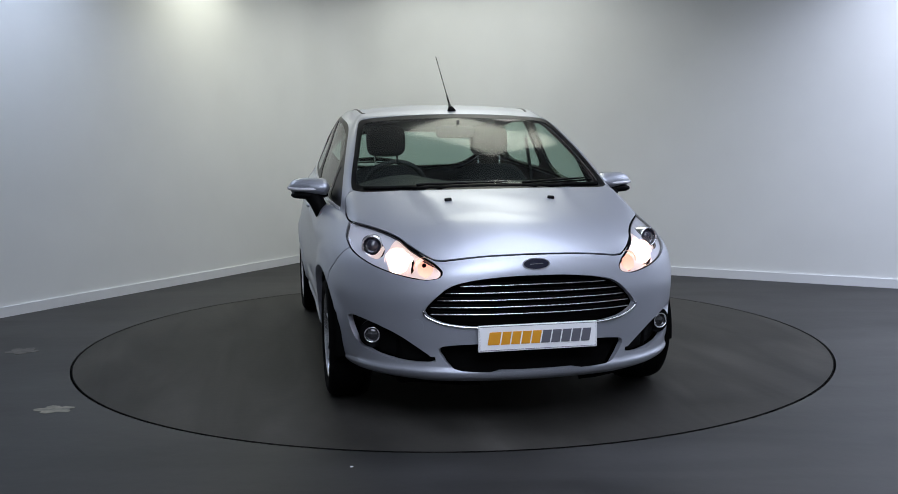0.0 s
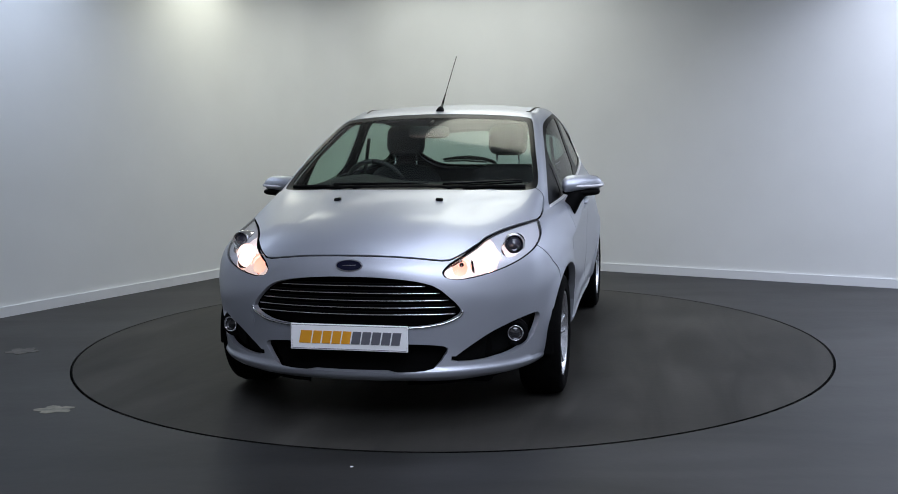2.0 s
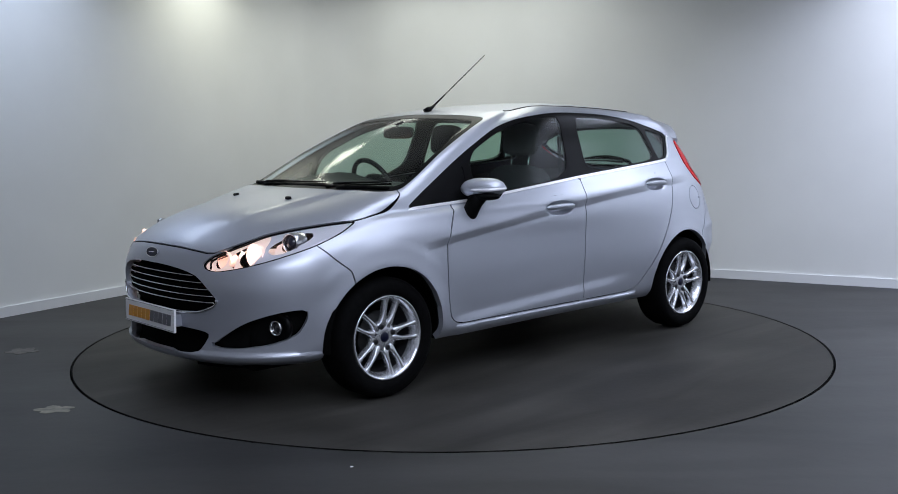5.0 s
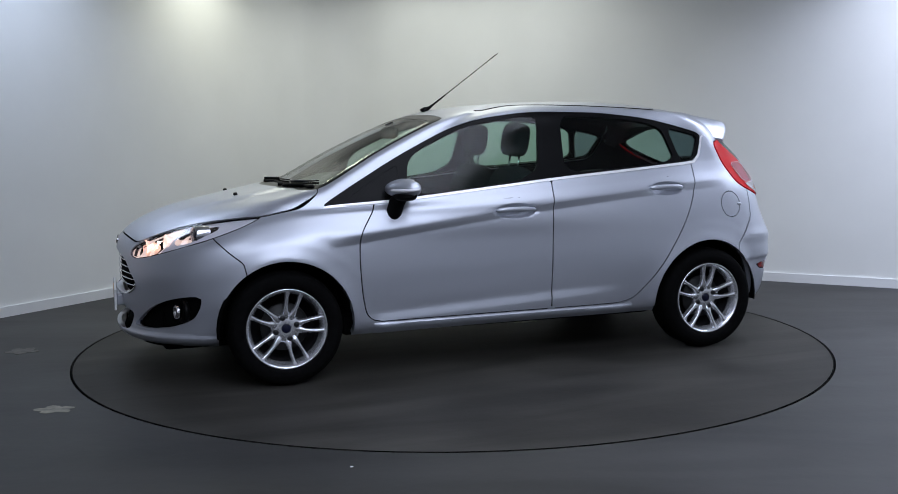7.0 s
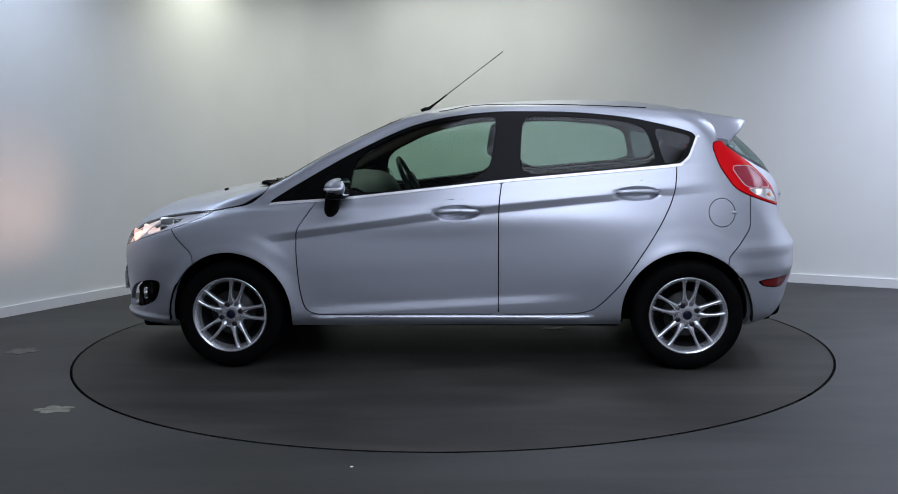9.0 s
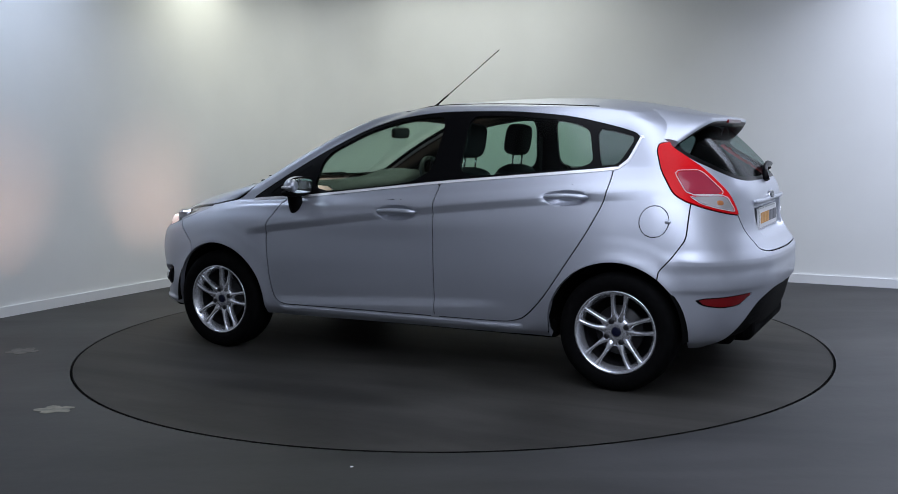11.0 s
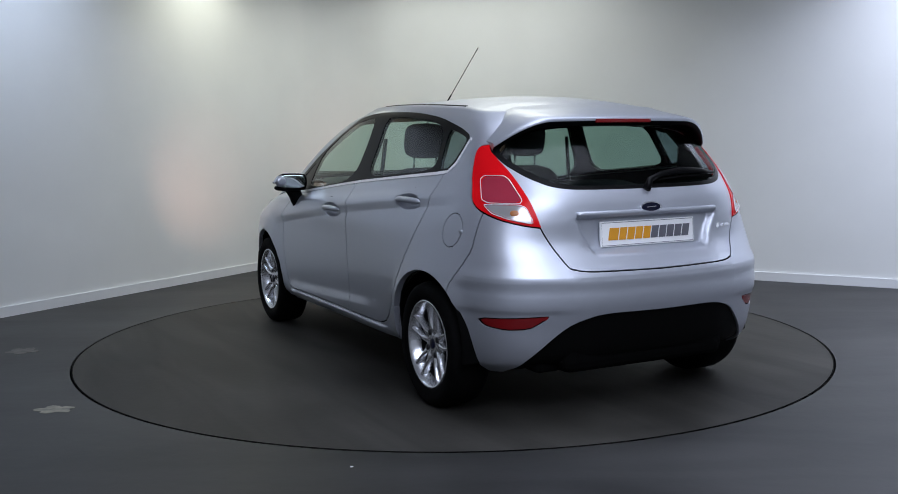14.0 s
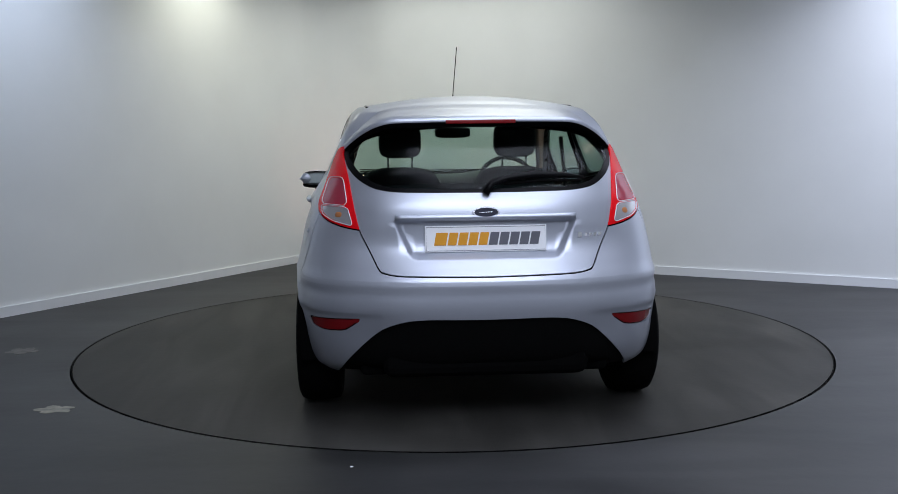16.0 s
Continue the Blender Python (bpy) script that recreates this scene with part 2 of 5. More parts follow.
FRONT_CORNER = [(1.605, 0.646, 0.2), (1.715, 0.701, 0.245), (1.725, 0.721, 0.36), (1.735, 0.731, 0.47), (1.74, 0.736, 0.6), (1.715, 0.728, 0.7), (1.63, 0.708, 0.775), (1.505, 0.68, 0.832), (1.32, 0.682, 0.905), (1.05, 0.69, 0.982), (0.675, 0.637, 1.185), (0.325, 0.568, 1.347), (0.16, 0.52, 1.397)]
FRONT_WHEEL = [(1.24, 0.765, 0.225), (1.24, 0.803, 0.268), (1.24, 0.826, 0.41), (1.24, 0.841, 0.55), (1.24, 0.845, 0.68), (1.235, 0.83, 0.76), (1.22, 0.793, 0.825), (1.19, 0.768, 0.862), (1.12, 0.735, 0.89), (0.99, 0.735, 0.925), (0.6, 0.668, 1.158), (0.27, 0.597, 1.328), (0.1, 0.545, 1.392)]
SIDE_MID = [(0.0, 0.775, 0.238), (0.0, 0.804, 0.272), (0.0, 0.82, 0.37), (0.0, 0.83, 0.5), (0.0, 0.84, 0.7), (0.0, 0.85, 0.8), (0.0, 0.84, 0.862), (0.0, 0.832, 0.9), (0.0, 0.802, 0.95), (0.0, 0.775, 0.995), (-0.02, 0.7, 1.19), (-0.06, 0.625, 1.376), (-0.1, 0.565, 1.424)]
REAR_WHEEL = [(-1.24, .755, .235), (-1.24, .79, .275), (-1.24, .822, .42), (-1.24, .838, .55), (-1.24, .836, .70), (-1.24, .818, .82), (-1.24, .79, .92), (-1.235, .765, .98), (-1.23, .73, 1.04), (-1.22, .70, 1.095), (-1.19, .65, 1.21), (-1.12, .592, 1.335), (-1.06, .545, 1.395)]
REAR_CORNER = [(-1.60, .665, .22), (-1.66, .705, .27), (-1.70, .732, .42), (-1.715, .738, .55), (-1.70, .728, .68), (-1.665, .713, .80), (-1.625, .702, .90), (-1.59, .684, .97), (-1.54, .664, 1.04), (-1.50, .65, 1.10), (-1.43, .622, 1.20), (-1.35, .576, 1.31), (-1.27, .525, 1.372)]
REAR_QUARTER = [(-1.72, .43, .23), (-1.81, .44, .28), (-1.862, .45, .43), (-1.885, .45, .55), (-1.868, .445, .67), (-1.805, .45, .79), (-1.792, .46, .90), (-1.775, .465, .97), (-1.735, .465, 1.04), (-1.695, .46, 1.10), (-1.60, .43, 1.205), (-1.48, .39, 1.315), (-1.38, .345, 1.376)]
REAR_CENTRE = [(-1.75, 0, .23), (-1.84, 0, .28), (-1.90, 0, .43), (-1.925, 0, .55), (-1.91, 0, .665), (-1.835, 0, .79), (-1.825, 0, .90), (-1.81, 0, .97), (-1.77, 0, 1.04), (-1.73, 0, 1.10), (-1.63, 0, 1.21), (-1.50, 0, 1.322), (-1.40, 0, 1.38)]
RAILS = [FRONT_CENTRE, FRONT_QUARTER, FRONT_CORNER, FRONT_WHEEL, SIDE_MID, REAR_WHEEL, REAR_CORNER, REAR_QUARTER, REAR_CENTRE]
# one more level just below the windscreen's foot keeps the bonnet and shoulder taut up to it
for k, rail in enumerate(RAILS):
    (ax, ay, az), (bx, by, bz) = rail[8], rail[9]
    rail.insert(9, (ax + .88 * (bx - ax), ay + .88 * (by - ay), az + .88 * (bz - az) + (.007 if k < 2 else .004 if k == 2 else 0)))
AROUND, UPWARD = [11, 11, 15, 30, 30, 15, 10, 11], [5, 7, 8, 8, 8, 7, 8, 8, 8, 3, 10, 10, 6]


def spline(points, counts, flat_ends=False):
    """A smooth line through points, with so many steps in each interval. flat_ends: it meets its mirror image at both ends."""
    p = np.array(points, float)
    if flat_ends:
        flip = np.array((1, -1, 1))
        p = np.vstack((p[1] * flip, p, p[-2] * flip))
    else:
        p = np.vstack((2 * p[0] - p[1], p, 2 * p[-1] - p[-2]))
    k = np.maximum(np.linalg.norm(np.diff(p, axis=0), axis=1), 1e-6) ** 0.5
    t = np.concatenate(((0,), np.cumsum(k)))
    out = []
    for i, n in enumerate(counts, 1):
        m1 = ((p[i] - p[i - 1]) / k[i - 1] - (p[i + 1] - p[i - 1]) / (k[i - 1] + k[i]) + (p[i + 1] - p[i]) / k[i]) * k[i]
        m2 = ((p[i + 1] - p[i]) / k[i] - (p[i + 2] - p[i]) / (k[i] + k[i + 1]) + (p[i + 2] - p[i + 1]) / k[i + 1]) * k[i]
        for u in np.arange(n + (i == len(counts))) / n:
            out.append((2 * u**3 - 3 * u**2 + 1) * p[i] + (u**3 - 2 * u**2 + u) * m1 + (3 * u**2 - 2 * u**3) * p[i + 1] + (u**3 - u**2) * m2)
    return np.array(out)


def roof_height(x):
    return np.interp(x, (-1.40, -1.2, -1.0, -.8, -.6, -.4, -.2, 0, .2), (1.389, 1.430, 1.456, 1.468, 1.471, 1.467, 1.458, 1.444, 1.419))


def bump_of(d, width):
    return np.exp(-(d / width) ** 2)


def soft_steps(d, at, heights, width):
    """A polyline profile with its corners rounded over a width."""
    return sum(np.interp(d + o * width, at, heights) for o in (-1, -.6, -.2, .2, .6, 1)) / 6


def crease_height(x):
    return 0.868 - 0.112 * x - 0.016 * x * x


HANDLES = ((-.015, .853, .125, .041), (-.975, .947, .119, .039))


def sculpt(x, y, z):
    """The pressed lines of the flanks: arch flares, the rising crease with the hollow below it, handle cups and the step above the sill; the bonnet's ridges and the plate recess."""
    x, y, z = x.copy(), y.copy(), z.copy()
    side = np.clip((y - 0.60) / 0.10, 0, 1) * np.clip((1.72 - x) / 0.12, 0, 1) * np.clip((x + 1.62) / 0.12, 0, 1)
    for wx in (1.24, -1.235):
        d = np.hypot(x - wx, z - 0.30) - 0.345
        y += side * np.clip((z - 0.52) / 0.12, 0, 1) * (0.006 if wx > 0 else 0.0035) * np.clip(d / .02, 0, 1) * soft_steps(d, (.085, .125), (1, 0), 0.012)
        y += side * np.clip((z - 0.20) / 0.1, 0, 1) * np.where(d > 0, 0.012 * bump_of(d, 0.05) + 0.006 * bump_of(d, 0.016), 0.018)
    along = np.clip((1.03 - x) / 0.14, 0, 1) * np.clip((x + 1.42) / 0.30, 0, 1)
    d = z - crease_height(x)
    y += side * along * soft_steps(d, (-.40, -.20, -.044, -.004, .006, .05, .12), (0, -.006, -.0130, .005, .006, .0025, 0), 0.003 + 0.15 * np.clip(-d - .05, 0, .10))
    doors = np.clip((0.86 - x) / 0.12, 0, 1) * np.clip((x + 0.72) / 0.30, 0, 1)
    low = z - (0.385 - 0.055 * np.clip(x, -1, 1))
    y += side * doors * soft_steps(low, (-.17, -.045, -.004, .01, .12, .20), (.007, .0085, -.004, -.005, -.003, 0), 0.007)
    y += np.clip((0.80 - x) / 0.05, 0, 1) * np.clip((x + 0.75) / 0.05, 0, 1) * (y > 0.6) * np.interp(z, (.235, .272, .286, .292), (.008, .012, .010, 0))
    for hx, hz, rx, rz in HANDLES:
        e = np.hypot((x - hx) / rx, (z - hz) / rz)
        y -= (y > 0.5) * np.interp(e, (0, .5, .93, 1.0), (.036, .032, .010, 0))
    ridge = np.clip((x - 1.06) / 0.08, 0, 1) * np.clip((1.95 - x) / 0.5, 0, 1) * (z > 0.7)
    line = 0.29 + 0.10 * (1.95 - x)
    z += ridge * 0.011 * (bump_of(y - line, 0.036) + 0.5 * np.clip((line - y) / 0.06, 0, 1))
    dip = np.clip((0.41 - 0.45 * (0.93 - z) - y) / 0.03, 0, 1) * np.clip((z - 0.735) / 0.035, 0, 1) * np.clip((0.905 - z) / 0.010, 0, 1) * (x < -1.5)
    x += 0.036 * dip * dip * (3 - 2 * dip)
    # rear bumper: a ledge below the tailgate and a hollow round the reflectors
    back = np.clip((-1.45 - x) / 0.12, 0, 1)
    press = back * (np.interp(z, (.60, .635, .655, .70), (0, .008, .010, 0)) - np.clip((y - .40) / .12, 0, 1) * np.interp(z, (.36, .44, .497, .517), (0, .006, .007, 0)))
    far = np.hypot(x + 1.0, y * 0.9) + 1e-9
    x, y = x + press * (x + 1.0) / far, y + press * y * 0.9 / far
    # chin: a shelf along the front bumper's lower edge
    chin = np.clip((x - 1.50) / 0.15, 0, 1) * np.interp(z, (.20, .235, .262, .275, .30), (.004, .016, .016, .003, 0))
    away = np.hypot(x - 1.1, y * 0.9) + 1e-9
    x, y = x + chin * (x - 1.1) / away, y + chin * y * 0.9 / away
    return x, y, z


def shell_grid():
    ups = [spline(r, UPWARD) for r in RAILS]
    rows = []
    for k in range(len(ups[0])):
        rows.append(spline([u[k] for u in ups], AROUND, True))
    g = np.array(rows)
    # the roof closes inwards on its centre line
    edge = g[-1].copy()
    n = 14
    extra = []
    for j in range(1, n + 1):
        f = j / n
        row = edge.copy()
        row[:, 1] = edge[:, 1] * (1 - f)
        row[:, 0] = edge[:, 0] + (np.clip(edge[:, 0], -0.9, -0.25) - edge[:, 0]) * f
        # crown: from the edge's height up to the centre's, flat in the middle
        base = edge[:, 2] + (roof_height(row[:, 0]) - roof_height(edge[:, 0]))
        rise = roof_height(edge[:, 0]) - edge[:, 2]
        row[:, 2] = base + rise * (1 - (1 - f) ** 2)
        extra.append(row)
    return np.vstack((g, np.array(extra)))


def polygon_distance(pts, poly, open_line=False):
    """Signed distance of 2D points to a polygon, negative inside."""
    poly = np.array(poly, float)
    best = np.full(len(pts), 1e9)
    inside = np.zeros(len(pts), bool)
    count = len(poly) - (1 if open_line else 0)
    for k in range(count):
        a, b = poly[k], poly[(k + 1) % len(poly)]
        ab = b - a
        t = np.clip(((pts - a) @ ab) / (ab @ ab), 0, 1)
        best = np.minimum(best, np.linalg.norm(pts - a - t[:, None] * ab, axis=1))
        if not open_line:
            up = (a[1] > pts[:, 1]) != (b[1] > pts[:, 1])
            dy = b[1] - a[1]
            xs = a[0] + (pts[:, 1] - a[1]) * ab[0] / (dy if abs(dy) > 1e-12 else 1e-12)
            inside ^= up & (pts[:, 0] < xs)
    return np.where(inside, -best, best)


def rounded(poly, times=2, keep=0.22):
    """Cuts a polygon's corners again and again, so that it turns smoothly."""
    for _ in range(times):
        out = []
        for k in range(len(poly)):
            a, b = np.array(poly[k], float), np.array(poly[(k + 1) % len(poly)], float)
            out += [a + (b - a) * keep, b + (a - b) * keep]
        poly = out
    return [tuple(q) for q in poly]


SIDE, ENDS, TOP = (0, 2), (1, 2), (0, 1)


class Cutter:
    """Half of the shell, which is cut along smooth outlines into panels."""

    def __init__(self, g):
        self.bm = bmesh.new()
        self.reg = self.bm.faces.layers.int.new("region")
        h, w = g.shape[:2]
        vs = [[self.bm.verts.new(g[i, j]) for j in range(w)] for i in range(h)]
        for i in range(h - 1):
            for j in range(w - 1):
                self.bm.faces.new((vs[i][j], vs[i][j + 1], vs[i + 1][j + 1], vs[i + 1][j]))
        bmesh.ops.remove_doubles(self.bm, verts=self.bm.verts, dist=1e-5)
        self.bm.normal_update()

    def field(self, cos, plane, poly, where, open_line=False):
        d = polygon_distance(cos[:, plane], poly, open_line)
        return np.where(where(cos[:, 0], cos[:, 1], cos[:, 2]), d, 1e3)

    def cut(self, plane, poly, where, offset=0.0, open_line=False):
        bm = self.bm
        bm.verts.index_update()
        cos = np.array([v.co for v in bm.verts])
        d = self.field(cos, list(plane), poly, where, open_line) - offset
        d[np.abs(d) < 2e-4] = 0.0
        zero = {v for v, q in zip(bm.verts, d) if q == 0.0}
        for e in [e for e in bm.edges if d[e.verts[0].index] * d[e.verts[1].index] < 0]:
            a, b = e.verts
            da, db = d[a.index], d[b.index]
            if abs(da) > 500 or abs(db) > 500:
                continue
            _, v = bmesh.utils.edge_split(e, a, da / (da - db))
            zero.add(v)
        for f in {f for v in zero for f in v.link_faces}:
            on = [v for v in f.verts if v in zero]
            if len(on) == 2 and not any(on[1] in e.verts for e in on[0].link_edges if e in set(f.edges)):
                bmesh.utils.face_split(f, on[0], on[1])

    def mark(self, plane, poly, where, value, offset=0.0, only=None, open_line=False):
        faces = list(self.bm.faces)
        cos = np.array([f.calc_center_median() for f in faces])
        d = self.field(cos, list(plane), poly, where, open_line) - offset
        for f, q in zip(faces, d):
            if q < 0 and (only is None or f[self.reg] in only):
                f[self.reg] = value

    def region(self, value, plane, poly, where, gap=0.0, only=None):
        """Marks what lies inside; with a gap, a band along the outline becomes a joint."""
        if gap:
            self.cut(plane, poly, where, gap)
            self.cut(plane, poly, where, -gap)
            self.mark(plane, poly, where, GAP, gap, only)
            self.mark(plane, poly, where, value, -gap, None if only is None else (*only, GAP))
        else:
            self.cut(plane, poly, where)
            self.mark(plane, poly, where, value, 0.0, only)

    def take(self, values, sink=0.0, flange=0.012, both=False, flip=False):
        """A panel of those regions: its skin, sunk by so much, with its edges turned in. both: with its mirror image; flip: the mirror image alone."""
        out = bmesh.new()
        made, src = {}, {}
        faces = [f for f in self.bm.faces if f[self.reg] in values]
        chosen = set(faces)
        for sign in ((1, -1) if both else ((-1,) if flip else (1,))):
            for f in faces:
                ring = []
                for v in f.verts:
                    key = (v, 1 if abs(v.co.y) < 1e-5 else sign)
                    if key not in made:
                        q = v.co - v.normal * sink
                        made[key] = out.verts.new((q.x, q.y * sign, q.z))
                    ring.append(made[key])
                out.faces.new(ring if sign > 0 else ring[::-1])
            if flange:
                for f in faces:
                    for e in f.edges:
                        if sum(q in chosen for q in e.link_faces) == 1 and not all(abs(v.co.y) < 1e-5 for v in e.verts):
                            quad = []
                            for v, deep in ((e.verts[0], 0), (e.verts[1], 0), (e.verts[1], 1), (e.verts[0], 1)):
                                q = v.co - v.normal * (sink + deep * flange)
                                quad.append(out.verts.new((q.x, q.y * sign, q.z)))
                            out.faces.new(quad)
        return out


(BODY, GAP, HOLE, FRAME, WIN_FRONT, WIN_REAR, WIN_QUARTER, WIN_SAIL, DOOR_FRONT, DOOR_REAR, FLAP, TAIL, HEAD, BONNET, WSCREEN, GRILLE, INTAKE, FOG,
 REAR_GLASS, TAILGATE, REFLECTOR, DIFFUSER, BUMPER_FRONT, BUMPER_REAR, SCREEN_BAND, REAR_BAND, TAIL_INNER, TAIL_CLEAR, BELT, HEAD_RIM, HEAD_HOLE, HEAD_LIT) = range(32)

# outlines, by (x, z) on the flanks, (y, z) on the ends and (x, y) on the bonnet
DAYLIGHT = rounded([(1.05, .897), (.75, .917), (.62, .925), (-.257, 1.014), (-1.215, 1.088), (-1.262, 1.13), (-1.318, 1.258), (-1.19, 1.298), (-.945, 1.356), (-.64, 1.388), (-.27, 1.395), (-.11, 1.386), (.106, 1.358), (.296, 1.305), (.617, 1.152), (.944, .965)], 2, 0.2)
PANE_FRONT = rounded([(.585, .945), (-.18, 1.024), (-.235, 1.368), (-.1, 1.362), (.1, 1.336), (.285, 1.286), (.545, 1.16)], 2, 0.16)
PANE_REAR = rounded([(-.35, 1.043), (-1.09, 1.10), (-1.04, 1.29), (-.93, 1.332), (-.64, 1.362), (-.37, 1.367)], 2, 0.12)
PANE_QUARTER = rounded([(-1.125, 1.105), (-1.212, 1.112), (-1.285, 1.248), (-1.18, 1.276), (-1.078, 1.298)], 2, 0.15)
PANE_SAIL = rounded([(.93, .925), (.64, .944), (.60, 1.125)], 2, 0.12)
DOOR_A = rounded([(.735, .95), (.79, .86), (.856, .767), (.862, .641), (.85, .452), (.825, .33), (.77, .299), (.70, .300), (-.20, .300), (-.234, .300), (-.235, .335), (-.238, .64), (-.24, .89), (-.262, 1.05), (.6, 1.06)], 2, 0.2)
DOOR_B = rounded([(-.234, .300), (-.27, .300), (-.62, .302), (-.665, .304), (-.756, .325), (-.892, .467), (-1.085, .758), (-1.168, .925), (-1.192, 1.06), (-1.19, 1.13), (-.262, 1.06), (-.24, .89), (-.238, .64), (-.235, .335)], 2, 0.2)
FUEL = [(-1.42 + .070 * math.cos(k * math.pi / 18), .842 + .076 * math.sin(k * math.pi / 18)) for k in range(36)]
TAIL_OUT = rounded([(-1.398, 1.215), (-1.392, 1.18), (-1.425, 1.08), (-1.495, .972), (-1.55, .938), (-1.65, .900), (-1.78, .858), (-1.87, .86), (-1.75, 1.06), (-1.50, 1.225)], 2, 0.15)
HEAD_OUT = rounded([(1.972, .690), (1.94, .722), (1.87, .758), (1.743, .808), (1.629, .832), (1.484, .853), (1.325, .868), (1.43, .82), (1.584, .766), (1.724, .725), (1.829, .691), (1.907, .665), (1.958, .652), (1.978, .664)], 2, 0.2)
BONNET_OUT = rounded([(2.003, -.2), (2.003, .08), (1.976, .27), (1.940, .415), (1.86, .478), (1.745, .535), (1.63, .602), (1.484, .675), (1.335, .728), (1.20, .728), (1.05, .715), (1.035, .66), (1.085, .40), (1.10, .0), (1.10, -.2)], 2, 0.2)
SCREEN_OUT = rounded([(-.3, .998), (.3, .995), (.645, .985), (.690, 1.0), (.572, 1.345), (.535, 1.366), (.3, 1.384), (.0, 1.392), (-.3, 1.384)], 2, 0.2)
SCREEN_IN = rounded([(-.3, 1.02), (.3, 1.017), (.625, 1.01), (.66, 1.027), (.55, 1.33), (.51, 1.347), (.3, 1.362), (.0, 1.370), (-.3, 1.362)], 2, 0.2)
GRILLE_OUT = rounded([(-.25, .658), (.0, .671), (.12, .669), (.25, .658), (.34, .640), (.385, .620), (.45, .558), (.478, .52), (.462, .496), (.40, .468), (.30, .453), (.0, .446), (-.3, .453)], 2, 0.2)
INTAKE_OUT = rounded([(-.3, .385), (.0, .385), (.32, .38), (.428, .366), (.405, .335), (.37, .282), (.33, .263), (.0, .260), (-.3, .263)], 2, 0.2)
FOG_OUT = rounded([(.415, .300), (.47, .343), (.58, .418), (.69, .465), (.772, .484), (.762, .42), (.735, .352), (.66, .312), (.53, .295)], 2, 0.2)
BACK_GLASS = rounded([(-.3, 1.02), (.0, 1.017), (.38, 1.021), (.475, 1.036), (.545, 1.075), (.592, 1.125), (.612, 1.185), (.60, 1.225), (.52, 1.275), (.38, 1.31), (.0, 1.335), (-.3, 1.33)], 2, 0.2)
BACK_CLEAR = rounded([(-.3, 1.038), (.0, 1.035), (.38, 1.040), (.467, 1.058), (.537, 1.105), (.582, 1.16), (.588, 1.19), (.57, 1.22), (.50, 1.262), (.37, 1.295), (.0, 1.32), (-.3, 1.315)], 2, 0.2)
GATE = rounded([(-.3, .670), (.0, .671), (.38, .677), (.452, .69), (.485, .755), (.540, .86), (.563, .96), (.586, 1.076), (.610, 1.165), (.605, 1.20), (.55, 1.235), (.42, 1.275), (.0, 1.305), (-.3, 1.305)], 2, 0.15)
REFLECT = rounded([(.775, .478), (.757, .443), (.70, .430), (.61, .436), (.533, .492), (.64, .486)], 2, 0.12)
DIFFUSE = rounded([(-.3, .494), (.0, .490), (.32, .496), (.445, .456), (.53, .38), (.61, .29), (.66, .20), (.60, .10), (.0, .08), (-.3, .1)], 2, 0.2)
NOSE = rounded([(1.66, .87), (1.583, .76), (1.524, .70), (1.442, .632), (1.40, .10), (2.4, .10), (2.4, .87)], 1, 0.1)
STERN = rounded([(-1.58, .95), (-1.572, .76), (-1.511, .67), (-1.45, .60), (-1.44, .10), (-2.3, .10), (-2.3, .95)], 1, 0.1)


LAMP_HOLES = ((.555, .722, .054), (.655, .780, .044), (.455, .700, .040))


def flank(x, y, z):
    return y > 0.42


def front(x, y, z):
    return x > 1.5


def rear(x, y, z):
    return x < -1.2


def screen_zone(x, y, z):
    return (x > 0.12) & (z > 0.9)


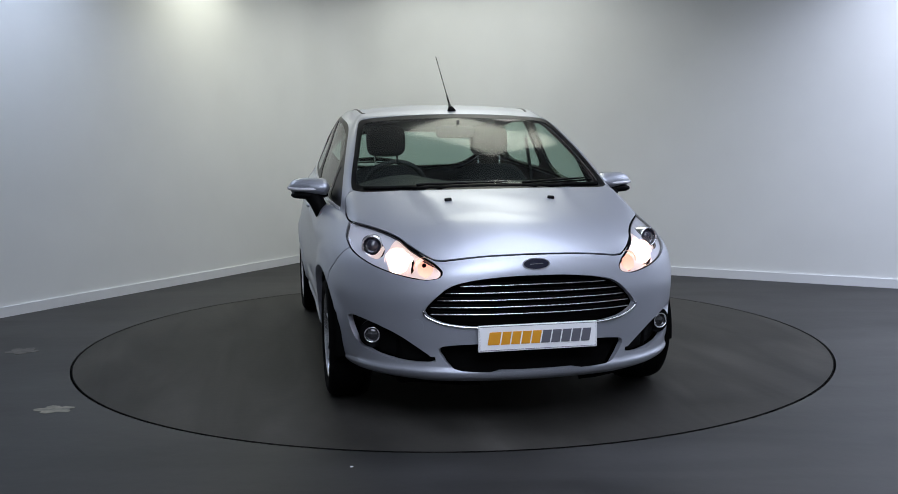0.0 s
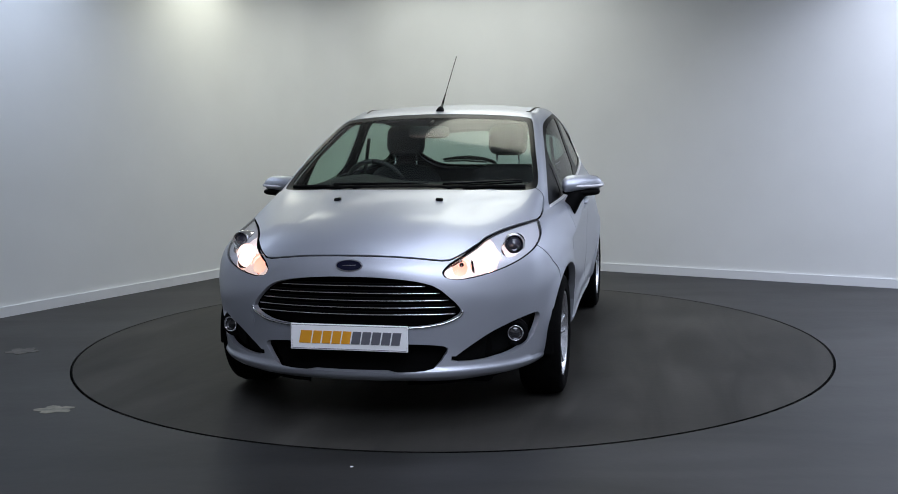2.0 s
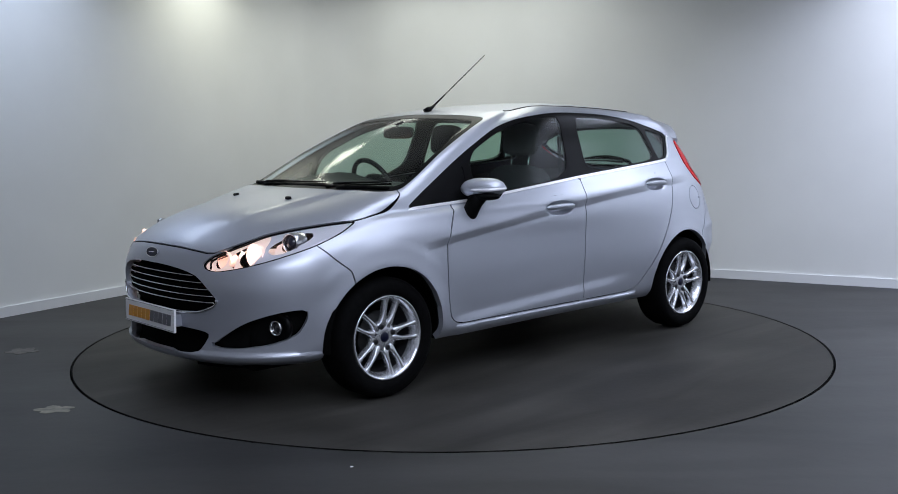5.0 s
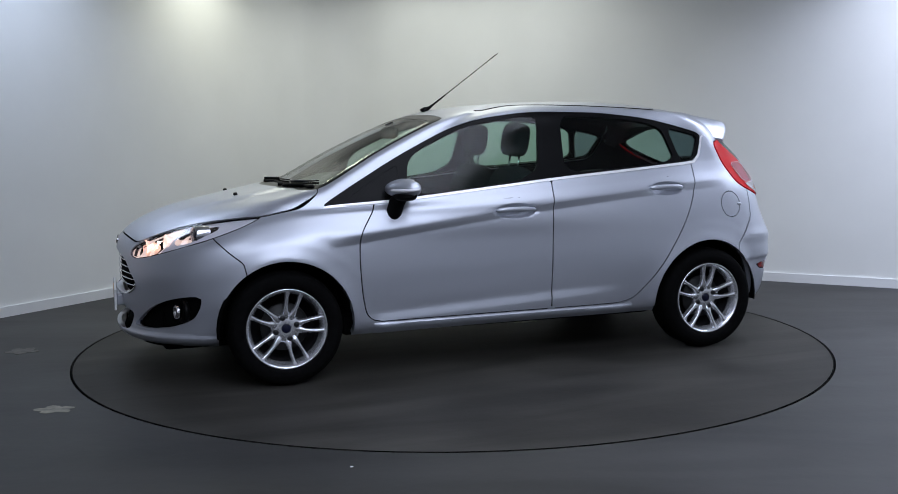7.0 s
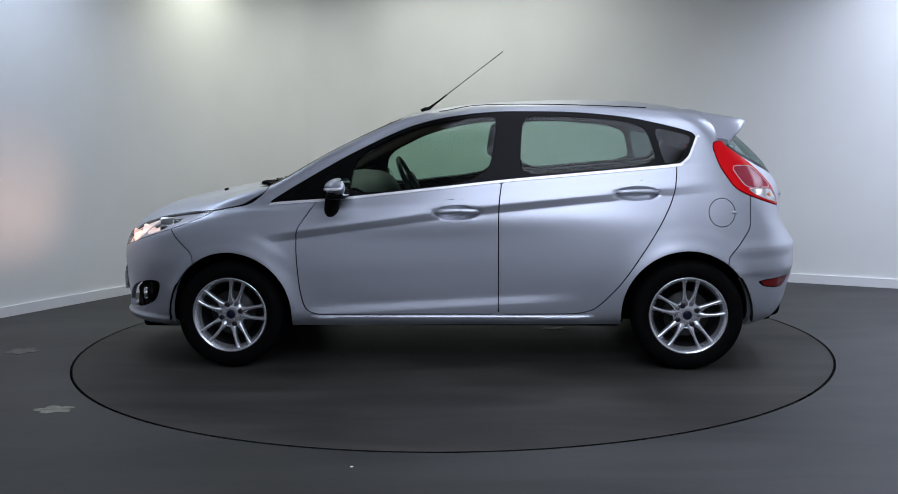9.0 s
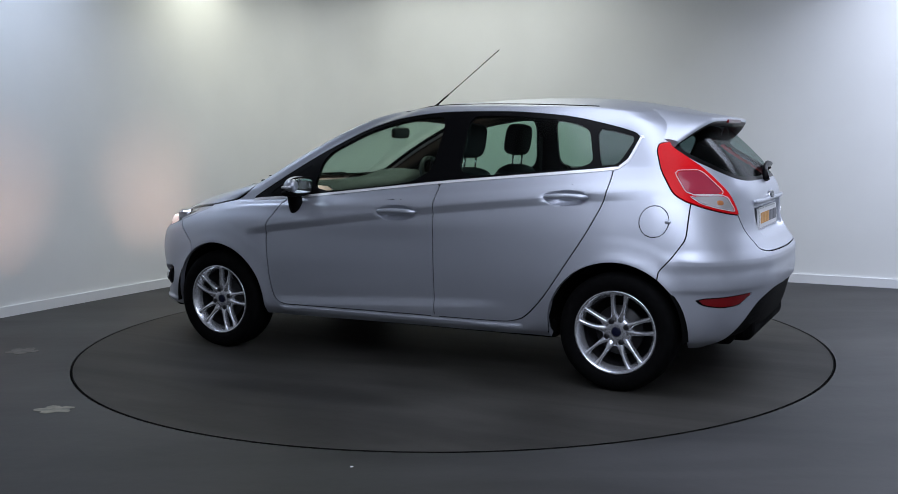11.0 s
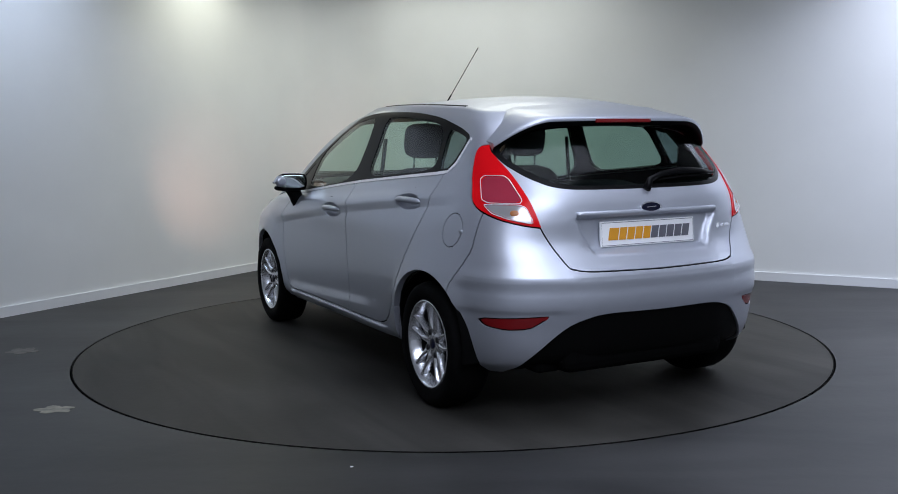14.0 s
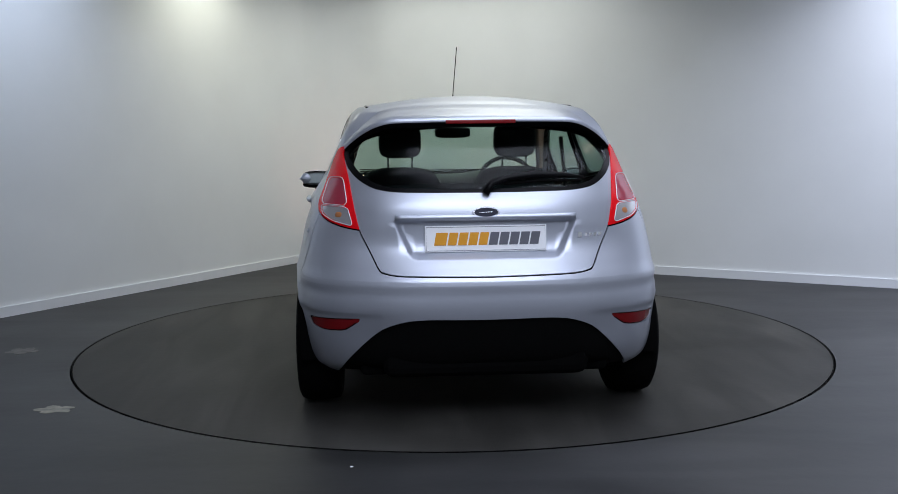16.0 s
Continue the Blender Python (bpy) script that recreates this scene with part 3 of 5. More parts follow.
def cut_shell():
    c = Cutter(shell_grid())
    xs = np.linspace(1.02, -1.45, 30)
    for shift in (0.05, 0.025, 0.006, -0.004, -0.022, -0.036, -0.046, -0.056, -0.068, -0.09, -0.12):
        c.cut(SIDE, [(x, crease_height(x) + shift) for x in xs] + [(-1.45, .1), (1.02, .1)], flank)
    for shift in (0.06, 0.03, 0.01, -0.004, -0.022, -0.045, -0.07):
        c.cut(SIDE, [(x, 0.385 - 0.055 * x + shift) for x in np.linspace(.87, -.75, 12)] + [(-.75, .1), (.87, .1)], flank)
    c.cut(SIDE, [(.8, .292), (-.75, .292), (-.75, .1), (.8, .1)], flank)
    c.cut(SIDE, [(.8, .286), (-.75, .286), (-.75, .1), (.8, .1)], flank)
    for hx, hz, rx, rz in HANDLES:
        for f in (1.0, 0.93, 0.5):
            c.cut(SIDE, [(hx + f * rx * math.cos(k * math.pi / 16), hz + f * rz * math.sin(k * math.pi / 16)) for k in range(32)], flank)
    for wx in (1.24, -1.235):
        c.cut(SIDE, [(wx + 0.36 * math.cos(k * math.pi / 24), 0.30 + 0.36 * math.sin(k * math.pi / 24)) for k in range(48)], flank)
    for wx in (1.24, -1.235):
        for r in (0.425, 0.45, 0.475):
            c.cut(SIDE, [(wx + r * math.cos(k * math.pi / 24), 0.30 + r * math.sin(k * math.pi / 24)) for k in range(48)], lambda x, y, z: (y > 0.6) & (z > 0.5))
    for zz in (.235, .262, .275):
        c.cut(ENDS, [(-.1, zz), (.9, zz), (.9, .05), (-.1, .05)], lambda x, y, z: x > 1.5)
    for inset in (0.0, 0.01, 0.02, 0.03):
        c.cut(ENDS, [(-.1, .93), (.41 - inset, .93), (.41 - .45 * .23 - inset, .70), (-.1, .70)], lambda x, y, z: x < -1.5)
    for zz in (.50, .515, .635, .655):
        c.cut(ENDS, [(-.1, zz), (.95, zz), (.95, .1), (-.1, .1)], lambda x, y, z: x < -1.42)
    for zz in (.905, .895, .77, .759, .747, .735):
        c.cut(ENDS, [(-.1, zz), (.45, zz), (.45, .5), (-.1, .5)], lambda x, y, z: x < -1.5)
    co = np.array([v.co for v in c.bm.verts])
    moved = np.stack(sculpt(co[:, 0], co[:, 1], co[:, 2]), -1)
    for v, q in zip(c.bm.verts, moved):
        v.co = q
    c.bm.normal_update()
    g = 0.0032
    c.region(BUMPER_FRONT, SIDE, NOSE, lambda x, y, z: x > 1.3, g)
    c.region(BUMPER_REAR, SIDE, STERN, lambda x, y, z: x < -1.3, g)
    c.region(BONNET, TOP, BONNET_OUT, lambda x, y, z: (x > 0.9) & (z > 0.70), g)
    c.region(WSCREEN, ENDS, SCREEN_OUT, screen_zone)
    c.mark(ENDS, SCREEN_OUT, screen_zone, SCREEN_BAND)
    c.region(WSCREEN, ENDS, SCREEN_IN, screen_zone)
    c.region(DOOR_FRONT, SIDE, DOOR_A, flank, g)
    c.region(DOOR_REAR, SIDE, DOOR_B, flank, g)
    c.region(FRAME, SIDE, DAYLIGHT, flank)
    belt = rounded([(1.04, .893), (.62, .921), (-.257, 1.010), (-1.213, 1.084), (-1.268, 1.13), (-1.322, 1.26), (-1.308, 1.255), (-1.255, 1.135), (-1.205, 1.098), (-.257, 1.023), (.62, .934), (1.0, .91)], 1, 0.08)
    c.region(BELT, SIDE, belt, flank)
    for value, outline in ((WIN_FRONT, PANE_FRONT), (WIN_REAR, PANE_REAR), (WIN_QUARTER, PANE_QUARTER), (WIN_SAIL, PANE_SAIL)):
        c.region(value, SIDE, outline, flank)
    c.region(FLAP, SIDE, FUEL, flank, 0.0022)
    c.region(HEAD, SIDE, HEAD_OUT, lambda x, y, z: (x > 1.2) & (y > 0.33), 0.002)
    c.mark(SIDE, HEAD_OUT, lambda x, y, z: (x > 1.2) & (y > 0.33), HEAD_RIM, 0.0, (HEAD,))
    c.cut(SIDE, HEAD_OUT, lambda x, y, z: (x > 1.2) & (y > 0.33), -0.0025)
    c.mark(SIDE, HEAD_OUT, lambda x, y, z: (x > 1.2) & (y > 0.33), HEAD, -0.0025, (HEAD_RIM,))
    c.region(HEAD_LIT, ENDS, [(.30, .60), (.60, .60), (.615, .74), (.575, .80), (.50, .84), (.30, .84)], lambda x, y, z: (x > 1.5) & (y > 0.35), 0.0, (HEAD,))
    for cy, cz, rad in LAMP_HOLES:
        c.region(HEAD_HOLE, ENDS, [(cy + rad * math.cos(k * math.pi / 14), cz + rad * math.sin(k * math.pi / 14)) for k in range(28)], lambda x, y, z: (x > 1.5) & (y > 0.35), 0.0, (HEAD, HEAD_LIT))
    c.region(TAILGATE, ENDS, GATE, rear, g)
    c.region(TAIL, SIDE, TAIL_OUT, lambda x, y, z: (x < -1.3) & (y > 0.42), 0.003, (BODY, GAP, BUMPER_REAR))
    c.region(TAIL_INNER, ENDS, rounded([(.665, 1.078), (.606, 1.078), (.588, .968), (.703, .970)], 2, .12), lambda x, y, z: x < -1.4, 0.0, (TAIL,))
    c.region(TAIL_CLEAR, ENDS, rounded([(.703, .958), (.586, .956), (.566, .882), (.650, .902), (.692, .925)], 2, .12), lambda x, y, z: x < -1.4, 0.0, (TAIL,))
    c.region(REAR_BAND, ENDS, BACK_GLASS, lambda x, y, z: x < -1.25)
    c.region(REAR_GLASS, ENDS, BACK_CLEAR, lambda x, y, z: x < -1.25)
    c.region(GRILLE, ENDS, GRILLE_OUT, front)
    c.region(INTAKE, ENDS, INTAKE_OUT, front)
    c.region(FOG, ENDS, FOG_OUT, front)
    c.region(REFLECTOR, ENDS, REFLECT, rear, 0.003, (BUMPER_REAR,))
    c.region(DIFFUSER, ENDS, DIFFUSE, lambda x, y, z: x < -1.5)
    for wx in (1.24, -1.235):
        ring = [(wx + 0.345 * math.cos(k * math.pi / 24), 0.30 + 0.345 * math.sin(k * math.pi / 24)) for k in range(48)]
        c.region(HOLE, SIDE, ring, lambda x, y, z: (y > 0.4))
    c.bm.normal_update()
    return c


def wheel_meshes():
    """Tyre, rim barrel, spokes and the rest of a wheel, round the y axis, its face towards +y."""
    tyre = lathe([(.205, -.085), (.225, -.098), (.262, -.100), (.284, -.088), (.2935, -.06), (.295, 0), (.2935, .06), (.284, .088), (.262, .100), (.225, .098), (.205, .085), (.2, .0), (.205, -.085)], 56)
    barrel = lathe([(.197, .068), (.200, .076), (.207, .082), (.209, .088), (.205, .092), (.199, .090), (.194, .083), (.184, .066), (.176, .035)], 56)
    spokes = bmesh.new()
    for k in range(5):
        turn = Matrix.Rotation(2 * math.pi * k / 5 + math.pi / 2, 4, "Y")
        for side in (-1, 1):
            rows = []
            for r, off, half, y in ((.045, .013, .0165, .060), (.075, .0185, .0150, .066), (.098, .0245, .0095, .070), (.130, .0300, .0078, .073), (.165, .0335, .0085, .076), (.185, .0355, .0120, .079), (.200, .0380, .0200, .082)):
                rows.append([turn @ Vector((r, y - dy, side * off + dz * half)) for dz, dy in ((-1.15, .034), (-1, .004), (-.5, 0), (.5, 0), (1, .004), (1.15, .034))])
            vs = [[spokes.verts.new(q) for q in row] for row in rows]
            for a, b in zip(vs, vs[1:]):
                for j in range(5):
                    spokes.faces.new((a[j], a[j + 1], b[j + 1], b[j]))
            spokes.faces.new(vs[-1])
            spokes.faces.new(vs[0][::-1])
    lathe([(.001, .060), (.030, .062), (.060, .060), (.074, .054), (.079, .03), (.07, .0)], 32, spokes)
    bmesh.ops.recalc_face_normals(spokes, faces=spokes.faces)
    well = lathe([(.178, .036), (.176, .02), (.172, .0), (.17, -.085), (.001, -.086)], 48)
    disc = lathe([(.001, .01), (.12, .01), (.125, .0), (.12, -.012), (.05, -.015)], 40)
    cap = lathe([(.001, .069), (.018, .0685), (.024, .066), (.026, .058)], 24)
    bolt = lathe([(.001, .0675), (.0115, .0675), (.0145, .064), (.0160, .050)], 12)
    return tyre, barrel, spokes, disc, cap, well, bolt


def wheel(car, x, y, side):
    hub = new("wheel")
    hub.parent = car
    hub.location = (x, y, 0.295)
    hub.rotation_euler = (0, radians(22 if x > 0 else 31), 0 if side > 0 else math.pi)
    tagged(hub, "alloy wheel with twin spokes and a black tyre")
    for (name, bm, mat, label) in zip(("tyre", "rim", "spokes", "brake_disc", "centre_cap", "rim_well"), wheel_meshes()[:6], (RUBBER, ALLOY, ALLOY, BRAKE, BLUE, WELL), ("black rubber tyre", "silver alloy rim", "silver twin spokes", "dull steel brake disc", "dark blue centre cap", "dark inner rim well")):
        part(name, bm, mat, hub, label, True)
    bolt = wheel_meshes()[6]
    first = None
    for k in range(4):
        a = math.pi / 2 * k + 0.07
        if first is None:
            first = part("wheel_bolt", bolt, BOLT, hub, "dark steel wheel bolt", True)
            ob = first
        else:
            ob = new("wheel_bolt", first.data)
            ob.parent = hub
        ob.location = (0.056 * math.cos(a), 0.0, 0.056 * math.sin(a))
    return hub


def car_shell(car, c):
    body = part("body_shell", c.take((BODY,), both=True, flange=0.03), SILVER, car, "silver painted steel body shell", True)
    part("panel_joint", c.take((GAP,), 0.007, 0.0, both=True), GAP_DARK, car, "dark shut lines between the panels", True)
    part("front_bumper", c.take((BUMPER_FRONT,), both=True, flange=0.025), SILVER, car, "silver painted front bumper", True)
    part("rear_bumper", c.take((BUMPER_REAR,), both=True, flange=0.025), SILVER, car, "silver painted rear bumper", True)
    part("bonnet", c.take((BONNET,), both=True), SILVER, car, "silver bonnet with two raised ridges", True)
    part("windscreen", c.take((WSCREEN,), 0.003, 0.004, both=True), SCREEN, car, "green-tinted laminated windscreen", True)
    part("windscreen_surround", c.take((SCREEN_BAND,), 0.002, 0.01, both=True), BLACK, car, "black windscreen surround", True)
    gate = part("tailgate", c.take((TAILGATE,), both=True), SILVER, car, "silver tailgate with a plate recess", True)
    part("rear_window_surround", c.take((REAR_BAND,), 0.002, 0.01, both=True), BLACK, gate, "black glass border", True)
    part("rear_window", c.take((REAR_GLASS,), 0.003, 0.004, both=True), REAR_PANE, gate, "tinted rear window", True)
    for flip in (False, True):
        for name, value, label in (("front_door", DOOR_FRONT, "silver front door"), ("rear_door", DOOR_REAR, "silver rear door"), ("fuel_flap", FLAP, "round silver fuel flap")):
            if value == FLAP and flip:
                part("body_patch", c.take((FLAP,), 0, 0.004, flip=True), SILVER, body, "", True)
                continue
            part(name, c.take((value,), flip=flip), SILVER, car, label, True)
        part("window_frame", c.take((FRAME,), 0.002, 0.02, flip=flip), BLACK, car, "gloss black window frame and pillars", True)
        part("belt_trim", c.take((BELT,), -0.003, 0.008, flip=flip), BELT_CHROME, car, "chrome strip below the side windows", True)
        for name, value, mat, label in (("front_side_window", WIN_FRONT, PANE, "green-tinted side window"), ("rear_side_window", WIN_REAR, PANE, "green-tinted side window"), ("quarter_window", WIN_QUARTER, SMOKED, "dark fixed quarter window"), ("sail_panel", WIN_SAIL, BLACK, "gloss black panel before the front window")):
            part(name, c.take((value,), 0.005, 0.004, flip=flip), mat, car, label, True)
        part("lamp_bezel", c.take((HEAD_RIM,), 0.002, 0.02, flip=flip), BLACK, car, "black headlamp bezel", True)
        lamp = part("tail_lamp", c.take((TAIL,), -0.004, 0.02, flip=flip), RED, car, "red tail lamp lens with a clear segment", True)
        part("brake_segment", c.take((TAIL_INNER,), -0.007, 0.01, flip=flip), PINK, lamp, "pink brake lamp segment", True)
        part("clear_segment", c.take((TAIL_CLEAR,), -0.007, 0.01, flip=flip), TAIL_ICE, lamp, "clear reversing lamp segment", True)
        part("reflector", c.take((REFLECTOR,), 0.004, 0.0, flip=flip), DARK_RED, car, "dark red bumper reflector", True)
        part("fog_recess", c.take((FOG,), 0.045, 0.0, flip=flip), SATIN, car, "black fog lamp recess", True)
    part("rear_diffuser", c.take((DIFFUSER,), 0.012, 0.0, both=True), SATIN, car, "black plastic lower rear bumper", True)
    part("grille_backing", c.take((GRILLE,), 0.05, 0.0, both=True), GAP_DARK, car, "dark grille mesh", True)
    part("intake_backing", c.take((INTAKE,), 0.05, 0.0, both=True), GAP_DARK, car, "black lower air intake", True)


def motions():
    rows, disc_rows = [], []
    for k in range(33):
        t = k * 0.5
        a = radians(-78.781 - 11.7112 * t)
        ox, oy = -0.0754, -0.0219
        rows.append((t, pose(math.cos(a) * ox - math.sin(a) * oy, math.sin(a) * ox + math.cos(a) * oy, 0.0, 0, 0, math.degrees(a))))
        disc_rows.append((t, pose(0, 0, 0, 0, 0, math.degrees(a))))
    walk(car, rows)
    walk(turntable, disc_rows)


TAIL_ICE = material("clear_tail_lens", (0.56, 0.53, 0.53), 0.16, 0.6)
BRAKE = material("brake_steel", (0.03, 0.03, 0.03), 0.5, 0.7)
WELL = material("dark_rim_well", (0.012, 0.012, 0.013), 0.6, 0.0, Specular_IOR_Level=0.2)
BOLT = material("bolt_steel", (0.02, 0.02, 0.022), 0.35, 0.5)

bm = bmesh.new()
bmesh.ops.create_circle(bm, cap_ends=True, segments=128, radius=RING - 0.010)
bmesh.ops.solidify(bm, geom=bm.faces[:], thickness=0.05)
turntable = tagged(link("turntable", bm, DISC), "round dark grey turntable flush with the floor", "turntable")

car = new("car")
tagged(car, "silver five-door hatchback car with lit headlamps on a turntable", "car")
SHELL = cut_shell()
car_shell(car, SHELL)
for wx in (1.2445, -1.2445):
    wheel(car, wx, 0.745, 1)
    wheel(car, wx, -0.745, -1)


class Skin:
    """Looks up places and normals on the left half of the shell."""

    def __init__(self, c):
        self.co = np.array([v.co for v in c.bm.verts])
        self.no = np.array([v.normal for v in c.bm.verts])

    def at(self, plane, a, b, where, lift=0.0):
        ok = np.nonzero(where(self.co[:, 0], self.co[:, 1], self.co[:, 2]))[0]
        d = np.hypot(self.co[ok, plane[0]] - a, self.co[ok, plane[1]] - b)
        k = ok[np.argmin(d)]
        q, n = self.co[k].copy(), self.no[k]
        miss = 3 - plane[0] - plane[1]
        da, db = a - q[plane[0]], b - q[plane[1]]
        q[plane[0]], q[plane[1]] = a, b
        if abs(n[miss]) > 0.15:
            q[miss] -= (n[plane[0]] * da + n[plane[1]] * db) / n[miss]
        return Vector(q) + Vector(n) * lift, Vector(n)


SKIN = Skin(SHELL)


def nose(y, z, lift=0.0):
    q, n = SKIN.at(ENDS, abs(y), z, lambda x, yy, zz: x > 1.5, lift)
    return (Vector((q.x, -q.y, q.z)), Vector((n.x, -n.y, n.z))) if y < 0 else (q, n)


def tail(y, z, lift=0.0):
    q, n = SKIN.at(ENDS, abs(y), z, lambda x, yy, zz: x < -1.3, lift)
    return (Vector((q.x, -q.y, q.z)), Vector((n.x, -n.y, n.z))) if y < 0 else (q, n)


def glass_at(y, z, lift=0.0):
    q, n = SKIN.at(ENDS, abs(y), z, lambda x, yy, zz: (x > 0.2) & (x < 1.2), lift)
    return (Vector((q.x, -q.y, q.z)), Vector((n.x, -n.y, n.z))) if y < 0 else (q, n)


def top_at(x, y, lift=0.0):
    q, n = SKIN.at(TOP, x, abs(y), lambda xx, yy, zz: zz > 0.7, lift)
    return (Vector((q.x, -q.y, q.z)), Vector((n.x, -n.y, n.z))) if y < 0 else (q, n)


def flank_at(x, z, lift=0.0):
    return SKIN.at(SIDE, x, z, lambda xx, yy, zz: yy > 0.5, lift)


def other_side(bm):
    """Turns a bmesh into its mirror image across the car's middle."""
    for v in bm.verts:
        v.co.y = -v.co.y
    bmesh.ops.reverse_faces(bm, faces=bm.faces)
    return bm


def both_sides(name, make, mat, parent, label, smooth=True):
    """Two parts, left and right, of one shape."""
    return [part(name, make(), mat, parent, label, smooth), part(name, other_side(make()), mat, parent, label, smooth)]


def facing(place, normal, up=Vector((0, 0, 1))):
    """A pose at place with its z axis along normal and y axis upwards."""
    z = normal.normalized()
    x = up.cross(z).normalized()
    y = z.cross(x)
    return Matrix.Translation(place) @ Matrix((x, y, z)).transposed().to_4x4()


def oval(rx, ry, n=28):
    return [(rx * math.cos(2 * math.pi * k / n), ry * math.sin(2 * math.pi * k / n)) for k in range(n)]


def soft_box(size, m, round_=0.3, cuts=6):
    """A box with large soft roundings, such as a cushion."""
    bm = bmesh.new()
    bmesh.ops.create_cube(bm, size=2.0)
    bmesh.ops.subdivide_edges(bm, edges=bm.edges[:], cuts=cuts, use_grid_fill=True)
    p = 2 / round_
    for v in bm.verts:
        s = (abs(v.co.x) ** p + abs(v.co.y) ** p + abs(v.co.z) ** p) ** (1 / p)
        v.co = m @ Vector((v.co.x / s * size[0] / 2, v.co.y / s * size[1] / 2, v.co.z / s * size[2] / 2))
    return bm


def underside():
    bm = bmesh.new()
    box(bm, (0.92, 1.16, 0.44), Matrix.Translation((1.38, 0, 0.40)), 0.03)
    part("engine_bay", bm, GAP_DARK, car, "black engine bay underside")
    bm = bmesh.new()
    box(bm, (1.85, 1.50, 0.11), Matrix.Translation((0.02, 0, 0.275)), 0.03)
    part("floor_pan", bm, GAP_DARK, car, "black floor pan")
    bm = bmesh.new()
    box(bm, (0.86, 1.10, 0.40), Matrix.Translation((-1.32, 0, 0.42)), 0.03)
    part("boot_floor", bm, GAP_DARK, car, "black boot floor")
    bm = bmesh.new()
    box(bm, (0.30, 0.9, 0.16), Matrix.Translation((-1.68, 0, 0.30)), 0.05)
    part("rear_silencer", bm, GAP_DARK, car, "dark rear silencer under the bumper")
    for wx in (1.24, -1.235):
        def liner():
            bm = bmesh.new()
            rows = []
            for k in range(25):
                a = radians(-6 + 192 * k / 24)
                rows.append([bm.verts.new((wx + r * math.cos(a), y, 0.30 + r * math.sin(a))) for r, y in ((0.02, .54), (.352, .54), (.352, .812), (.338, .822))])
            for a, b in zip(rows, rows[1:]):
                for j in range(3):
                    bm.faces.new((a[j], b[j], b[j + 1], a[j + 1]))
            return bm
        both_sides("wheel_arch_liner", liner, GAP_DARK, car, "black wheel arch liner")


